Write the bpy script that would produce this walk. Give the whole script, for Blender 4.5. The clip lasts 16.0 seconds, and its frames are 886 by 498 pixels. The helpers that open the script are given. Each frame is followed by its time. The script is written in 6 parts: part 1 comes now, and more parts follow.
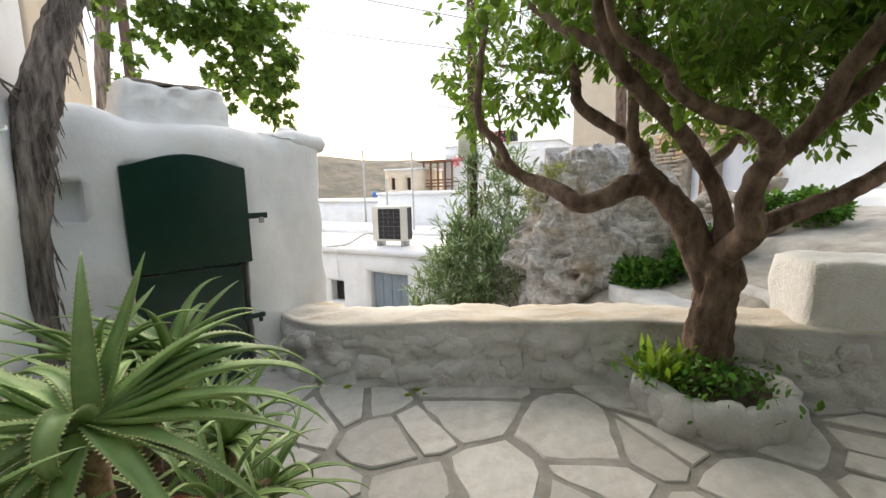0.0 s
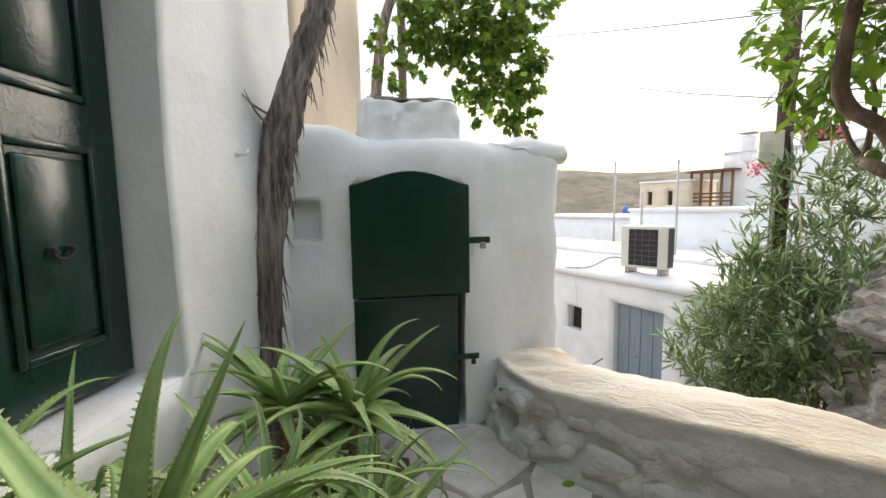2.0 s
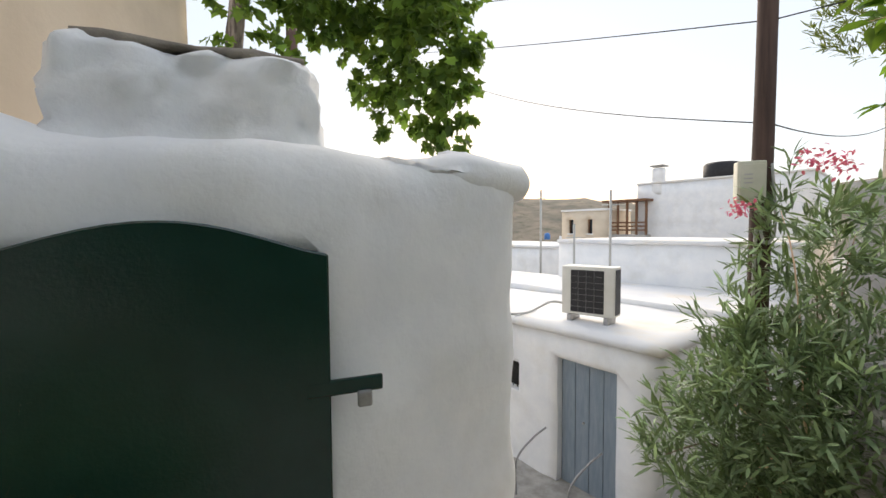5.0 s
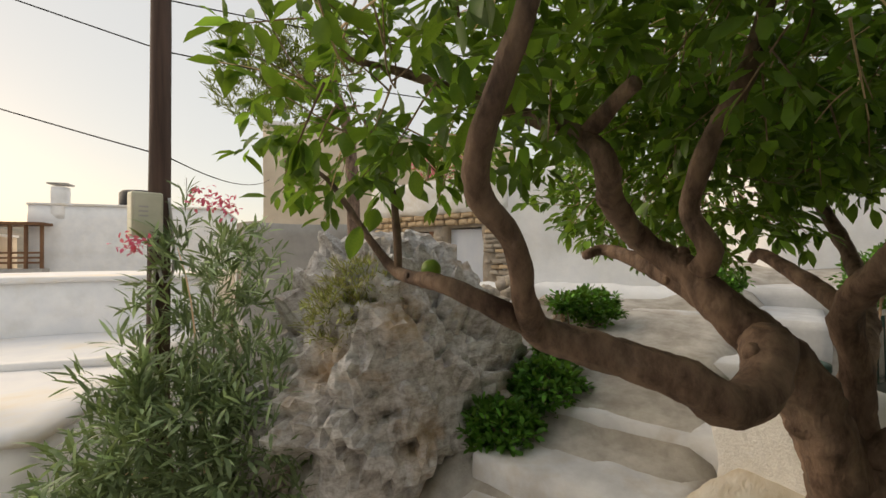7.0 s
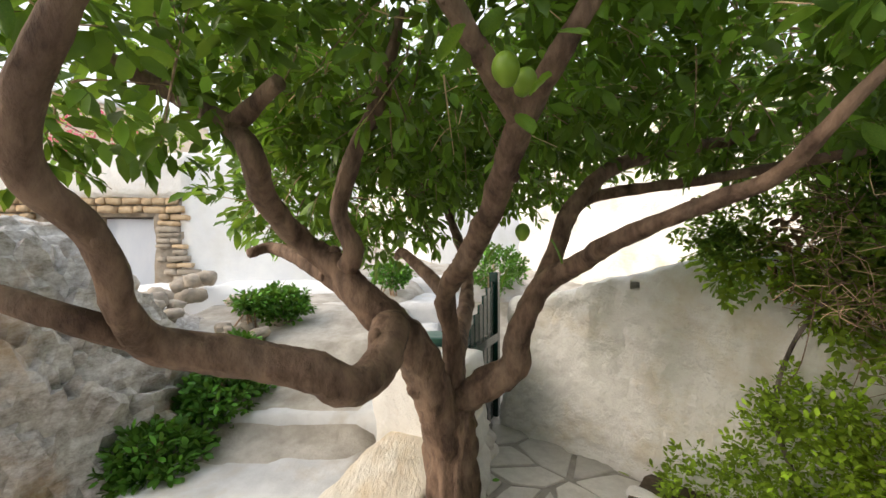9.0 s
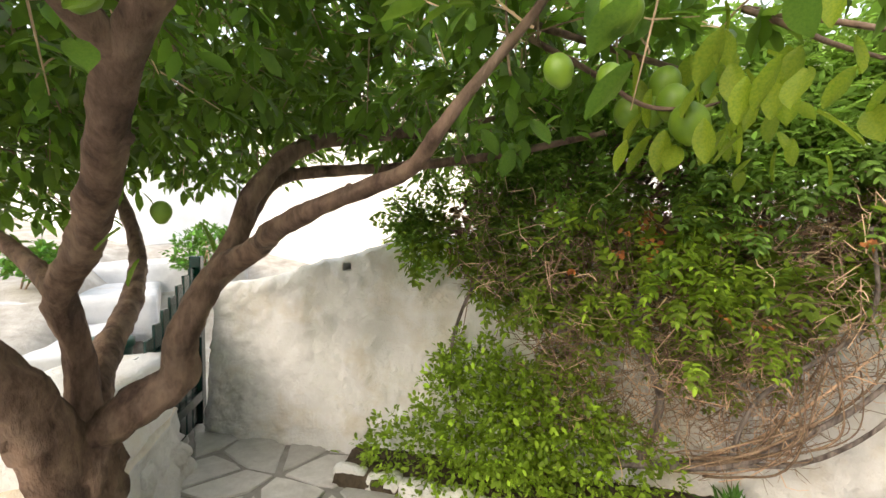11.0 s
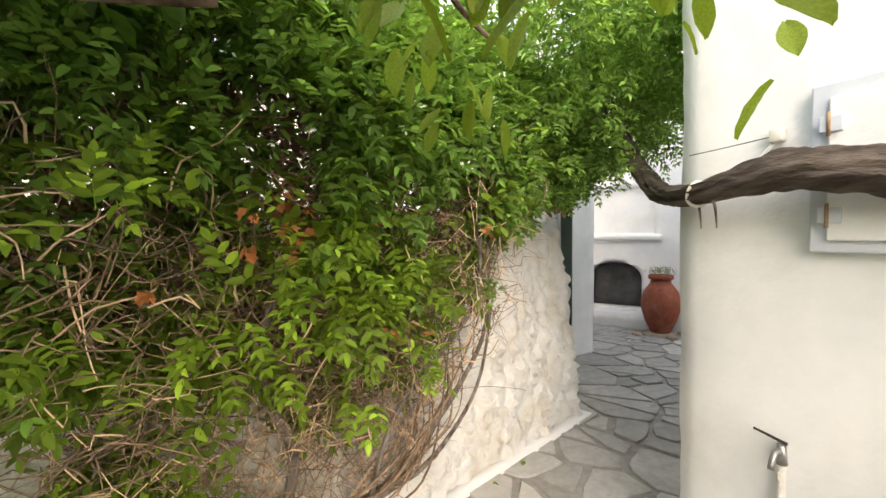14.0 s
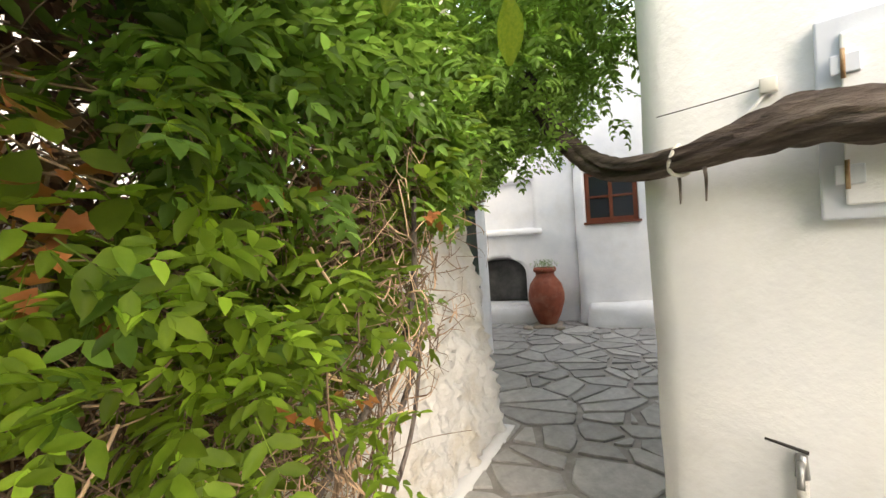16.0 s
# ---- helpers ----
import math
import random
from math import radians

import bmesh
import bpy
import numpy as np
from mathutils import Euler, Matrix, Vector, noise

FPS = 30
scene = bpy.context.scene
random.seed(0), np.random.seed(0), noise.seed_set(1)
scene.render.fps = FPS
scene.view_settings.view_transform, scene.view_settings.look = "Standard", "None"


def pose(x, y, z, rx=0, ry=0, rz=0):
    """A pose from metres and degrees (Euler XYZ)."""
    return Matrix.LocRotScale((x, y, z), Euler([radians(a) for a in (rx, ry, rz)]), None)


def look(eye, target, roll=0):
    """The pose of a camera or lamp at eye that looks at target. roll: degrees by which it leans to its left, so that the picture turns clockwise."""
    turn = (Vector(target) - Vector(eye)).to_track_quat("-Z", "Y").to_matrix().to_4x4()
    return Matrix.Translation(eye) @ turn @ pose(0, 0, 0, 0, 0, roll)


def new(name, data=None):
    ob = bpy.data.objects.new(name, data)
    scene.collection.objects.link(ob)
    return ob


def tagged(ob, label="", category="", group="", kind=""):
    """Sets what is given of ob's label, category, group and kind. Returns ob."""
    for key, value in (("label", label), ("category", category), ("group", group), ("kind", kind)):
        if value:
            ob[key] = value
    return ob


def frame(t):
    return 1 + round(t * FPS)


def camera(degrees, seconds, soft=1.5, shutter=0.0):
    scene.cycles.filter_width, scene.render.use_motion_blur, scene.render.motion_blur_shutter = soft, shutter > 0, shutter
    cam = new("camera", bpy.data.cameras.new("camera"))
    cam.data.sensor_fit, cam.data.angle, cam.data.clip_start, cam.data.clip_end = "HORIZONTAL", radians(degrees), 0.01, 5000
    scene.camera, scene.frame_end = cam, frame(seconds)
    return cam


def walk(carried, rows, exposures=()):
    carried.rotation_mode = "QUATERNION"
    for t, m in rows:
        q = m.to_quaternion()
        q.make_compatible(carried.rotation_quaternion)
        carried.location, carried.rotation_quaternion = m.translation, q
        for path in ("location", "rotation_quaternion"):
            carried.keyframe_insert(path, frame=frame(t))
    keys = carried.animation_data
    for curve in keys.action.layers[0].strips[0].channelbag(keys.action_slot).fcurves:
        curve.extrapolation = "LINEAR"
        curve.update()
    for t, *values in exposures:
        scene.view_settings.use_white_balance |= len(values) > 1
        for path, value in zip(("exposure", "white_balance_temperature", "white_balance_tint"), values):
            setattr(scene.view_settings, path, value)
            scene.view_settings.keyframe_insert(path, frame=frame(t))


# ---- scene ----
cam = camera(94.0, 16.0)
PATH = [
    (0, (-0.181, 0.058, 1.518), (-0.085, 2.035, 1.23), -1.3),
    (0.5, (-0.164, 0.249, 1.512), (-0.537, 2.176, 1.129), -0.1),
    (1, (-0.21, 0.456, 1.487), (-0.84, 2.32, 1.131), 0.2),
    (1.5, (-0.248, 0.659, 1.506), (-1.036, 2.478, 1.233), -0.9),
    (2, (-0.299, 0.884, 1.565), (-1.299, 2.604, 1.364), -0.8),
    (2.5, (-0.333, 1.159, 1.632), (-1.56, 2.728, 1.456), -0.2),
    (3, (-0.48, 1.403, 1.706), (-1.726, 2.962, 1.575), -0.3),
    (3.2, (-0.499, 1.518, 1.743), (-1.786, 3.043, 1.608), -0.3),
    (5.3, (-0.884, 2.48, 1.781), (-1.276, 4.439, 1.696), -0.0),
    (5.5, (-0.837, 2.507, 1.792), (-1.004, 4.499, 1.712), 0.3),
    (6, (-0.625, 2.673, 1.85), (-0.233, 4.633, 1.791), 0.5),
    (6.5, (-0.548, 2.77, 1.841), (0.42, 4.52, 1.827), 0.4),
    (7, (-0.511, 2.884, 1.839), (1.015, 4.176, 1.87), -0.5),
    (7.5, (-0.492, 2.927, 1.842), (1.343, 3.722, 1.863), -0.4),
    (8, (-0.428, 2.823, 1.855), (1.512, 3.313, 1.865), 0.4),
    (8.5, (-0.417, 2.742, 1.851), (1.565, 3.014, 1.862), 0.2),
    (9, (-0.412, 2.688, 1.847), (1.587, 2.741, 1.851), -0.2),
    (9.5, (-0.417, 2.622, 1.843), (1.571, 2.406, 1.834), -0.5),
    (10, (-0.424, 2.512, 1.833), (1.507, 1.993, 1.805), -0.3),
    (10.2, (-0.451, 2.455, 1.876), (1.445, 1.82, 1.829), -0.1),
    (12.5, (0.161, 2.26, 1.817), (1.171, 0.535, 1.772), 1.3),
    (13, (0.207, 1.933, 1.754), (0.924, 0.066, 1.734), 1.4),
    (13.5, (0.328, 1.743, 1.8), (0.725, -0.215, 1.718), 0.8),
    (14, (0.481, 1.6, 1.795), (0.462, -0.399, 1.73), -0.4),
    (14.5, (0.556, 1.414, 1.788), (0.286, -0.568, 1.77), -1.8),
    (15, (0.588, 1.21, 1.782), (0.257, -0.763, 1.771), -2.7),
    (15.5, (0.597, 1.047, 1.776), (0.151, -0.903, 1.732), -3.2),
    (16, (0.634, 0.883, 1.758), (0.005, -1.015, 1.701), -4.2),
]
walk(cam, [(t, look(eye, target, roll)) for t, eye, target, roll in PATH],
     [(0, 1.1, 6900, 10), (1.5, 1.1, 6900, 10), (3, .9, 6800, 10), (5.5, .4, 6900, 10), (6, .1, 7200, 10), (6.5, .02, 7500, 10), (7, .25, 8000, 10), (8, 1.0, 7300, 10), (9, 1.25, 7200, 10), (10, 1.55, 7200, 10), (12.5, 1.75, 7000, 10), (14, 1.78, 7200, 10), (16, 1.76, 7250, 10)])

# ---- world, sun, exposure ----
SUN_AZ = radians(14)      # towards the left of +y
world = bpy.data.worlds.new("evening_sky")
scene.world = world
world.use_nodes = True
wn = world.node_tree.nodes
sky = wn.new("ShaderNodeTexSky")
sky.sky_type, sky.sun_disc = "NISHITA", False
sky.sun_elevation, sky.sun_rotation = radians(4), -SUN_AZ
sky.air_density, sky.dust_density, sky.ozone_density = 1.0, 1.0, 1.6
wn["Background"].inputs[1].default_value = 0.06
haze = wn.new("ShaderNodeMix")                      # thin even evening haze over the whole sky
haze.data_type, haze.blend_type = "RGBA", "ADD"
haze.inputs[0].default_value = 1.0
haze.inputs[7].default_value = (8.3, 9.1, 10.6, 1)
world.node_tree.links.new(sky.outputs[0], haze.inputs[6])
world.node_tree.links.new(haze.outputs[2], wn["Background"].inputs[0])
sun_data = bpy.data.lights.new("evening_sun", "SUN")
sun_data.energy, sun_data.angle, sun_data.color = 3.6, radians(75), (1.0, 0.88, 0.75)
sun = new("evening_sun", sun_data)
sun.matrix_world = look((-4.8, 19.4, 7.2), (0, 0, 0))

# ---- materials ----
MATS = {}


def mat(name, c1, c2=None, rough=0.8, scale=6.0, bump=0.15, fine=60.0, metal=0.0, stain=None, stain_scale=1.2, stain_amt=0.5,
        stretch=(1, 1, 1), island=0.0, obrand=0.0, translucent=0.0, spec=0.3, dist=0.02, detail=6.0, grit=0.62):
    m = bpy.data.materials.new(name)
    m.use_nodes = True
    nt = m.node_tree
    nd, ln = nt.nodes, nt.links
    bsdf = nd["Principled BSDF"]
    bsdf.inputs["Roughness"].default_value = rough
    bsdf.inputs["Metallic"].default_value = metal
    bsdf.inputs["Specular IOR Level"].default_value = spec
    tc = nd.new("ShaderNodeTexCoord")
    mp = nd.new("ShaderNodeMapping")
    mp.inputs["Scale"].default_value = stretch
    ln.new(tc.outputs["Object"], mp.inputs[0])

    def tex(s, detail=5.0, rgh=0.6):
        n = nd.new("ShaderNodeTexNoise")
        n.inputs["Scale"].default_value, n.inputs["Detail"].default_value, n.inputs["Roughness"].default_value = s, detail, rgh
        ln.new(mp.outputs[0], n.inputs["Vector"])
        return n

    def mix(fac, a, b):
        n = nd.new("ShaderNodeMix")
        n.data_type = "RGBA"
        if isinstance(fac, float):
            n.inputs[0].default_value = fac
        else:
            ln.new(fac, n.inputs[0])
        for sock, v in ((n.inputs[6], a), (n.inputs[7], b)):
            if isinstance(v, tuple):
                sock.default_value = (*v, 1)
            else:
                ln.new(v, sock)
        return n.outputs[2]

    def ramp(src, lo, hi):
        n = nd.new("ShaderNodeMapRange")
        n.inputs[1].default_value, n.inputs[2].default_value = lo, hi
        ln.new(src, n.inputs[0])
        return n.outputs[0]

    c2 = c2 or tuple(min(1, v * 1.25) for v in c1)
    n1, n2 = tex(scale, detail, grit), tex(fine, 4.0)
    col = mix(ramp(n1.outputs["Fac"], 0.35, 0.65), c1, c2)
    if island:
        g = nd.new("ShaderNodeNewGeometry")
        col = mix(ramp(g.outputs["Random Per Island"], 1 - island, 1.02), col, tuple(min(1, v * 1.9) for v in c2))
        h = nd.new("ShaderNodeHueSaturation")
        ln.new(ramp(g.outputs["Random Per Island"], 0.0, 1.0), h.inputs["Value"])
        v = nd.new("ShaderNodeMapRange")
        v.inputs[3].default_value, v.inputs[4].default_value = 0.55, 1.35
        ln.new(g.outputs["Random Per Island"], v.inputs[0])
        ln.new(v.outputs[0], h.inputs["Value"])
        ln.new(col, h.inputs["Color"])
        col = h.outputs[0]
    if obrand:
        oi = nd.new("ShaderNodeObjectInfo")
        v = nd.new("ShaderNodeMapRange")
        v.inputs[3].default_value, v.inputs[4].default_value = 1 - obrand, 1 + obrand
        ln.new(oi.outputs["Random"], v.inputs[0])
        h = nd.new("ShaderNodeHueSaturation")
        ln.new(v.outputs[0], h.inputs["Value"])
        ln.new(col, h.inputs["Color"])
        col = h.outputs[0]
    if stain:
        n3 = tex(stain_scale, 6.0, 0.65)
        f = ramp(n3.outputs["Fac"], 0.5, 0.72)
        k = nd.new("ShaderNodeMath")
        k.operation = "MULTIPLY"
        k.inputs[1].default_value = stain_amt
        ln.new(f, k.inputs[0])
        col = mix(k.outputs[0], col, stain)
    ln.new(col, bsdf.inputs["Base Color"])
    if bump:
        add = nd.new("ShaderNodeMath")
        add.operation = "MULTIPLY_ADD"
        add.inputs[1].default_value = 0.35
        ln.new(n2.outputs["Fac"], add.inputs[0])
        ln.new(n1.outputs["Fac"], add.inputs[2])
        b = nd.new("ShaderNodeBump")
        b.inputs["Strength"].default_value, b.inputs["Distance"].default_value = bump, dist
        ln.new(add.outputs[0], b.inputs["Height"])
        ln.new(b.outputs[0], bsdf.inputs["Normal"])
    if translucent:
        t = nd.new("ShaderNodeBsdfTranslucent")
        ln.new(mix(0.35, col, (0.35, 0.5, 0.05)), t.inputs[0])
        ms = nd.new("ShaderNodeMixShader")
        ms.inputs[0].default_value = translucent
        ln.new(bsdf.outputs[0], ms.inputs[1])
        ln.new(t.outputs[0], ms.inputs[2])
        ln.new(ms.outputs[0], nd["Material Output"].inputs[0])
    MATS[name] = m
    return m


WHITE = mat("whitewash", (0.78, 0.79, 0.81), (0.87, 0.87, 0.87), 0.9, 2.2, 0.28, 30, stain=(0.64, 0.62, 0.57), stain_scale=1.3, stain_amt=0.45, dist=0.03)
WHITE_OLD = mat("old_whitewash", (0.79, 0.78, 0.76), (0.88, 0.875, 0.865), 0.92, 4.5, 0.9, 35, stain=(0.62, 0.53, 0.38), stain_scale=2.2, stain_amt=0.6, dist=0.05, detail=10.0, grit=0.7)
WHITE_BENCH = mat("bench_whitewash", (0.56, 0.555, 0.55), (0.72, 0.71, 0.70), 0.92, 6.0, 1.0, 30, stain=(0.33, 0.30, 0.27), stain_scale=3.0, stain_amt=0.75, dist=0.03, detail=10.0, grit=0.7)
WARM_LIT_TOP = mat("worn_warm_lit_bench_top", (0.62, 0.56, 0.47), (0.74, 0.70, 0.64), 0.88, 3.5, 1.0, 30, stain=(0.50, 0.36, 0.20), stain_scale=2.5, stain_amt=0.7, stretch=(0.5, 1.6, 1), dist=0.03, detail=9.0, grit=0.7)
BEIGE = mat("beige_plaster", (0.62, 0.52, 0.40), (0.68, 0.58, 0.46), 0.9, 2.0, 0.2, 50, stain=(0.5, 0.42, 0.33), stain_amt=0.4)
GREY_PLASTER = mat("grey_plaster", (0.36, 0.35, 0.33), (0.46, 0.44, 0.42), 0.9, 2.5, 0.3, 40, stain=(0.28, 0.26, 0.24), stain_amt=0.5)
ROOF_WHITE = mat("roof_whitewash", (0.70, 0.70, 0.72), (0.80, 0.79, 0.77), 0.85, 1.2, 0.15, 30, stain=(0.66, 0.55, 0.40), stain_scale=0.6, stain_amt=0.7)
GREEN = mat("dark_green_paint", (0.004, 0.027, 0.022), (0.006, 0.034, 0.028), 0.2, 8.0, 0.12, 90, spec=0.6, stain=(0.010, 0.032, 0.027), stain_amt=0.35)
GREEN_DULL = mat("green_plastic", (0.02, 0.08, 0.06), (0.03, 0.10, 0.08), 0.5, 8.0, 0.05, 90, spec=0.4)
BLUEGREY = mat("blue_grey_paint", (0.20, 0.25, 0.30), (0.26, 0.31, 0.36), 0.6, 8.0, 0.1, 60, stretch=(3, 3, 0.4))
VINE_BARK = mat("vine_bark", (0.075, 0.06, 0.055), (0.36, 0.31, 0.285), 0.95, 26.0, 1.0, 80, stretch=(1, 1, 0.12), dist=0.03)
VINE_BARK_H = mat("vine_limb_bark", (0.055, 0.042, 0.038), (0.15, 0.12, 0.10), 0.95, 26.0, 0.9, 80, stretch=(0.5, 0.12, 1), dist=0.03)
LEMON_BARK = mat("lemon_bark", (0.06, 0.036, 0.027), (0.225, 0.15, 0.11), 0.75, 14.0, 0.8, 60, stain=(0.31, 0.235, 0.18), stain_scale=5.0, stain_amt=0.5, dist=0.02, stretch=(1, 1, 0.45))
CUT_WOOD = mat("cut_wood", (0.12, 0.085, 0.06), (0.24, 0.175, 0.12), 0.9, 20.0, 0.3)
TWIG = mat("dry_twig", (0.20, 0.13, 0.085), (0.46, 0.33, 0.23), 0.9, 30.0, 0.3, island=0.3)
LEMON_LEAF = mat("lemon_leaf", (0.06, 0.15, 0.02), (0.11, 0.22, 0.03), 0.42, 20.0, 0.1, 90, island=0.16, translucent=0.46, spec=0.4)
YOUNG_LEAF = mat("young_lemon_leaf", (0.17, 0.29, 0.025), (0.33, 0.40, 0.04), 0.42, 18.0, 0.25, 60, obrand=0.2, translucent=0.5, spec=0.4)
HEDGE_LEAF = mat("climber_leaf", (0.16, 0.26, 0.035), (0.23, 0.34, 0.045), 0.5, 20.0, 0.1, 90, island=0.2, translucent=0.55)
JASMINE_LEAF = mat("jasmine_leaf", (0.14, 0.27, 0.055), (0.21, 0.36, 0.075), 0.5, 20.0, 0.1, 90, island=0.15, translucent=0.55)
LIME_LEAF = mat("bright_leaf", (0.21, 0.35, 0.035), (0.30, 0.44, 0.05), 0.5, 20.0, 0.1, 90, island=0.15, translucent=0.45)
DRY_LEAF = mat("withered_orange_leaf", (0.38, 0.12, 0.04), (0.50, 0.20, 0.08), 0.8, 20.0, 0.1, 90, island=0.2, translucent=0.3)
DEAD_LEAF = mat("dead_leaf", (0.22, 0.14, 0.085), (0.40, 0.265, 0.17), 0.9, 20.0, 0.1, 90, island=0.15)
OLEANDER_LEAF = mat("oleander_leaf", (0.13, 0.20, 0.10), (0.23, 0.30, 0.17), 0.5, 20.0, 0.05, 90, island=0.2, translucent=0.25)
BUSH_LEAF = mat("small_bush_leaf", (0.05, 0.16, 0.025), (0.08, 0.22, 0.032), 0.5, 20.0, 0.05, 90, island=0.15, translucent=0.3)
VINE_LEAF = mat("grape_leaf", (0.055, 0.12, 0.03), (0.105, 0.18, 0.035), 0.55, 20.0, 0.1, 90, island=0.25, translucent=0.45)
DRY_GRASS = mat("dry_grass", (0.36, 0.29, 0.13), (0.22, 0.26, 0.09), 0.8, 20.0, 0.05, 90, island=0.3, translucent=0.3)
PINE_LEAF = mat("pine_needles", (0.09, 0.12, 0.03), (0.14, 0.16, 0.05), 0.7, 20.0, 0.05, 90, island=0.2, translucent=0.3)
PETAL = mat("pink_petal", (0.75, 0.09, 0.25), (0.85, 0.16, 0.34), 0.6, 20.0, 0.0, 90, translucent=0.3)
PETAL_W = mat("white_petal", (0.8, 0.8, 0.74), (0.85, 0.85, 0.8), 0.6, 20.0, 0.0, 90, translucent=0.3)
ALOE = mat("aloe_leaf", (0.19, 0.32, 0.11), (0.30, 0.43, 0.16), 0.42, 9.0, 0.15, 60, obrand=0.25, spec=0.45)
ALOE_TOOTH = mat("aloe_tooth", (0.50, 0.56, 0.24), (0.6, 0.62, 0.3), 0.5, 9.0, 0.0, 60)
FRUIT = mat("green_lemon", (0.11, 0.21, 0.02), (0.17, 0.28, 0.025), 0.45, 12.0, 0.15, 120, spec=0.45, dist=0.004)
STONE = mat("flagstone", (0.46, 0.445, 0.42), (0.64, 0.62, 0.59), 0.8, 5.0, 0.35, 50, stain=(0.30, 0.27, 0.23), stain_scale=3.0, stain_amt=0.55, obrand=0.16, dist=0.012, detail=10.0, grit=0.7)
# greyer flagstone for the passage, with some of its shade in the colour
SHADED_STONE = mat("shaded_grey_flagstone", (0.30, 0.295, 0.285), (0.46, 0.45, 0.435), 0.8, 5.0, 0.35, 50, stain=(0.20, 0.18, 0.16), stain_scale=3.0, stain_amt=0.55, obrand=0.2, dist=0.012, detail=10.0, grit=0.7)
MORTAR = mat("grey_mortar", (0.25, 0.235, 0.215), (0.37, 0.35, 0.325), 0.95, 7.0, 0.5, 80, stain=(0.12, 0.11, 0.10), stain_amt=0.5)
RUBBLE = mat("rubble_stone", (0.26, 0.23, 0.20), (0.42, 0.37, 0.31), 0.92, 8.0, 0.7, 40, obrand=0.2, stain=(0.40, 0.26, 0.13), stain_amt=0.4)
OCHRE_STONE = mat("ochre_stone", (0.36, 0.24, 0.13), (0.52, 0.40, 0.27), 0.92, 8.0, 0.7, 40, obrand=0.2)
ROCK = mat("bare_rock", (0.19, 0.165, 0.14), (0.76, 0.755, 0.76), 0.95, 6.0, 0.6, 45, stain=(0.46, 0.30, 0.15), stain_scale=0.9, stain_amt=0.95, dist=0.035, detail=12.0, grit=0.8, stretch=(1, 1, 1.7))
EARTH = mat("dry_earth", (0.30, 0.28, 0.25), (0.48, 0.455, 0.42), 0.95, 4.0, 0.6, 40, stain=(0.14, 0.11, 0.08), stain_amt=0.5, dist=0.04)
SOIL = mat("dark_soil", (0.06, 0.045, 0.03), (0.11, 0.085, 0.06), 0.95, 14.0, 0.8, 60)
CONCRETE = mat("rough_concrete", (0.46, 0.475, 0.50), (0.62, 0.63, 0.65), 0.92, 3.0, 0.5, 45, stain=(0.40, 0.31, 0.2), stain_scale=1.6, stain_amt=0.6)
TERRA = mat("terracotta", (0.20, 0.048, 0.026), (0.29, 0.08, 0.042), 0.55, 7.0, 0.15, 70, stain=(0.42, 0.25, 0.18), stain_scale=4.0, stain_amt=0.35)
POLE_WOOD = mat("creosoted_wood", (0.045, 0.028, 0.022), (0.10, 0.062, 0.05), 0.75, 14.0, 0.4, 60, stretch=(1, 1, 0.06))
BROWN_WOOD = mat("brown_wood", (0.13, 0.06, 0.03), (0.20, 0.10, 0.05), 0.6, 10.0, 0.2, 60, stretch=(1, 1, 0.15))
RED_WOOD = mat("varnished_red_wood", (0.11, 0.03, 0.015), (0.17, 0.05, 0.022), 0.4, 10.0, 0.15, 60, stretch=(1, 1, 0.15))
METAL = mat("grey_metal", (0.30, 0.30, 0.30), (0.40, 0.40, 0.40), 0.45, 20.0, 0.1, 90, metal=0.8)
DARK_METAL = mat("dark_iron", (0.03, 0.03, 0.03), (0.06, 0.05, 0.045), 0.6, 20.0, 0.2, 90, metal=0.5)
RUST = mat("rusty_hinge", (0.22, 0.12, 0.055), (0.40, 0.29, 0.18), 0.8, 30.0, 0.3, 90)
AC_WHITE = mat("ac_casing", (0.62, 0.60, 0.54), (0.70, 0.68, 0.62), 0.5, 3.0, 0.03, 60)
AC_DARK = mat("ac_grille", (0.018, 0.018, 0.02), (0.03, 0.03, 0.034), 0.5, 9.0, 0.1, 60)
PLASTIC = mat("cream_plastic", (0.52, 0.53, 0.42), (0.60, 0.60, 0.50), 0.5, 5.0, 0.03, 60)
CABLE = mat("cable", (0.02, 0.02, 0.022), (0.03, 0.03, 0.03), 0.6, 5.0, 0.0)
GREY_PIPE = mat("grey_pipe", (0.40, 0.40, 0.39), (0.48, 0.48, 0.46), 0.5, 5.0, 0.0)
BLUE = mat("blue_paint", (0.05, 0.16, 0.42), (0.07, 0.2, 0.5), 0.5, 5.0, 0.0)
HILL = mat("far_hill", (0.13, 0.12, 0.095), (0.25, 0.205, 0.155), 0.95, 0.03, 0.0, 0.25, stain=(0.05, 0.065, 0.04), stain_scale=0.08, stain_amt=0.8)
RECESS_SHADE = mat("shaded_plaster", (0.07, 0.07, 0.068), (0.14, 0.138, 0.13), 0.95, 5.0, 0.4)
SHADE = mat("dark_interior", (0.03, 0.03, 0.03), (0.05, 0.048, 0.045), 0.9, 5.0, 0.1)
PALE_DOOR = mat("pale_blue_door", (0.56, 0.60, 0.68), (0.64, 0.67, 0.73), 0.7, 4.0, 0.15, 50, stretch=(1, 1, 0.4))
glass = bpy.data.materials.new("window_glass")
glass.use_nodes = True
gb = glass.node_tree.nodes["Principled BSDF"]
gb.inputs["Base Color"].default_value = (0.02, 0.025, 0.03, 1)
gb.inputs["Roughness"].default_value = 0.06


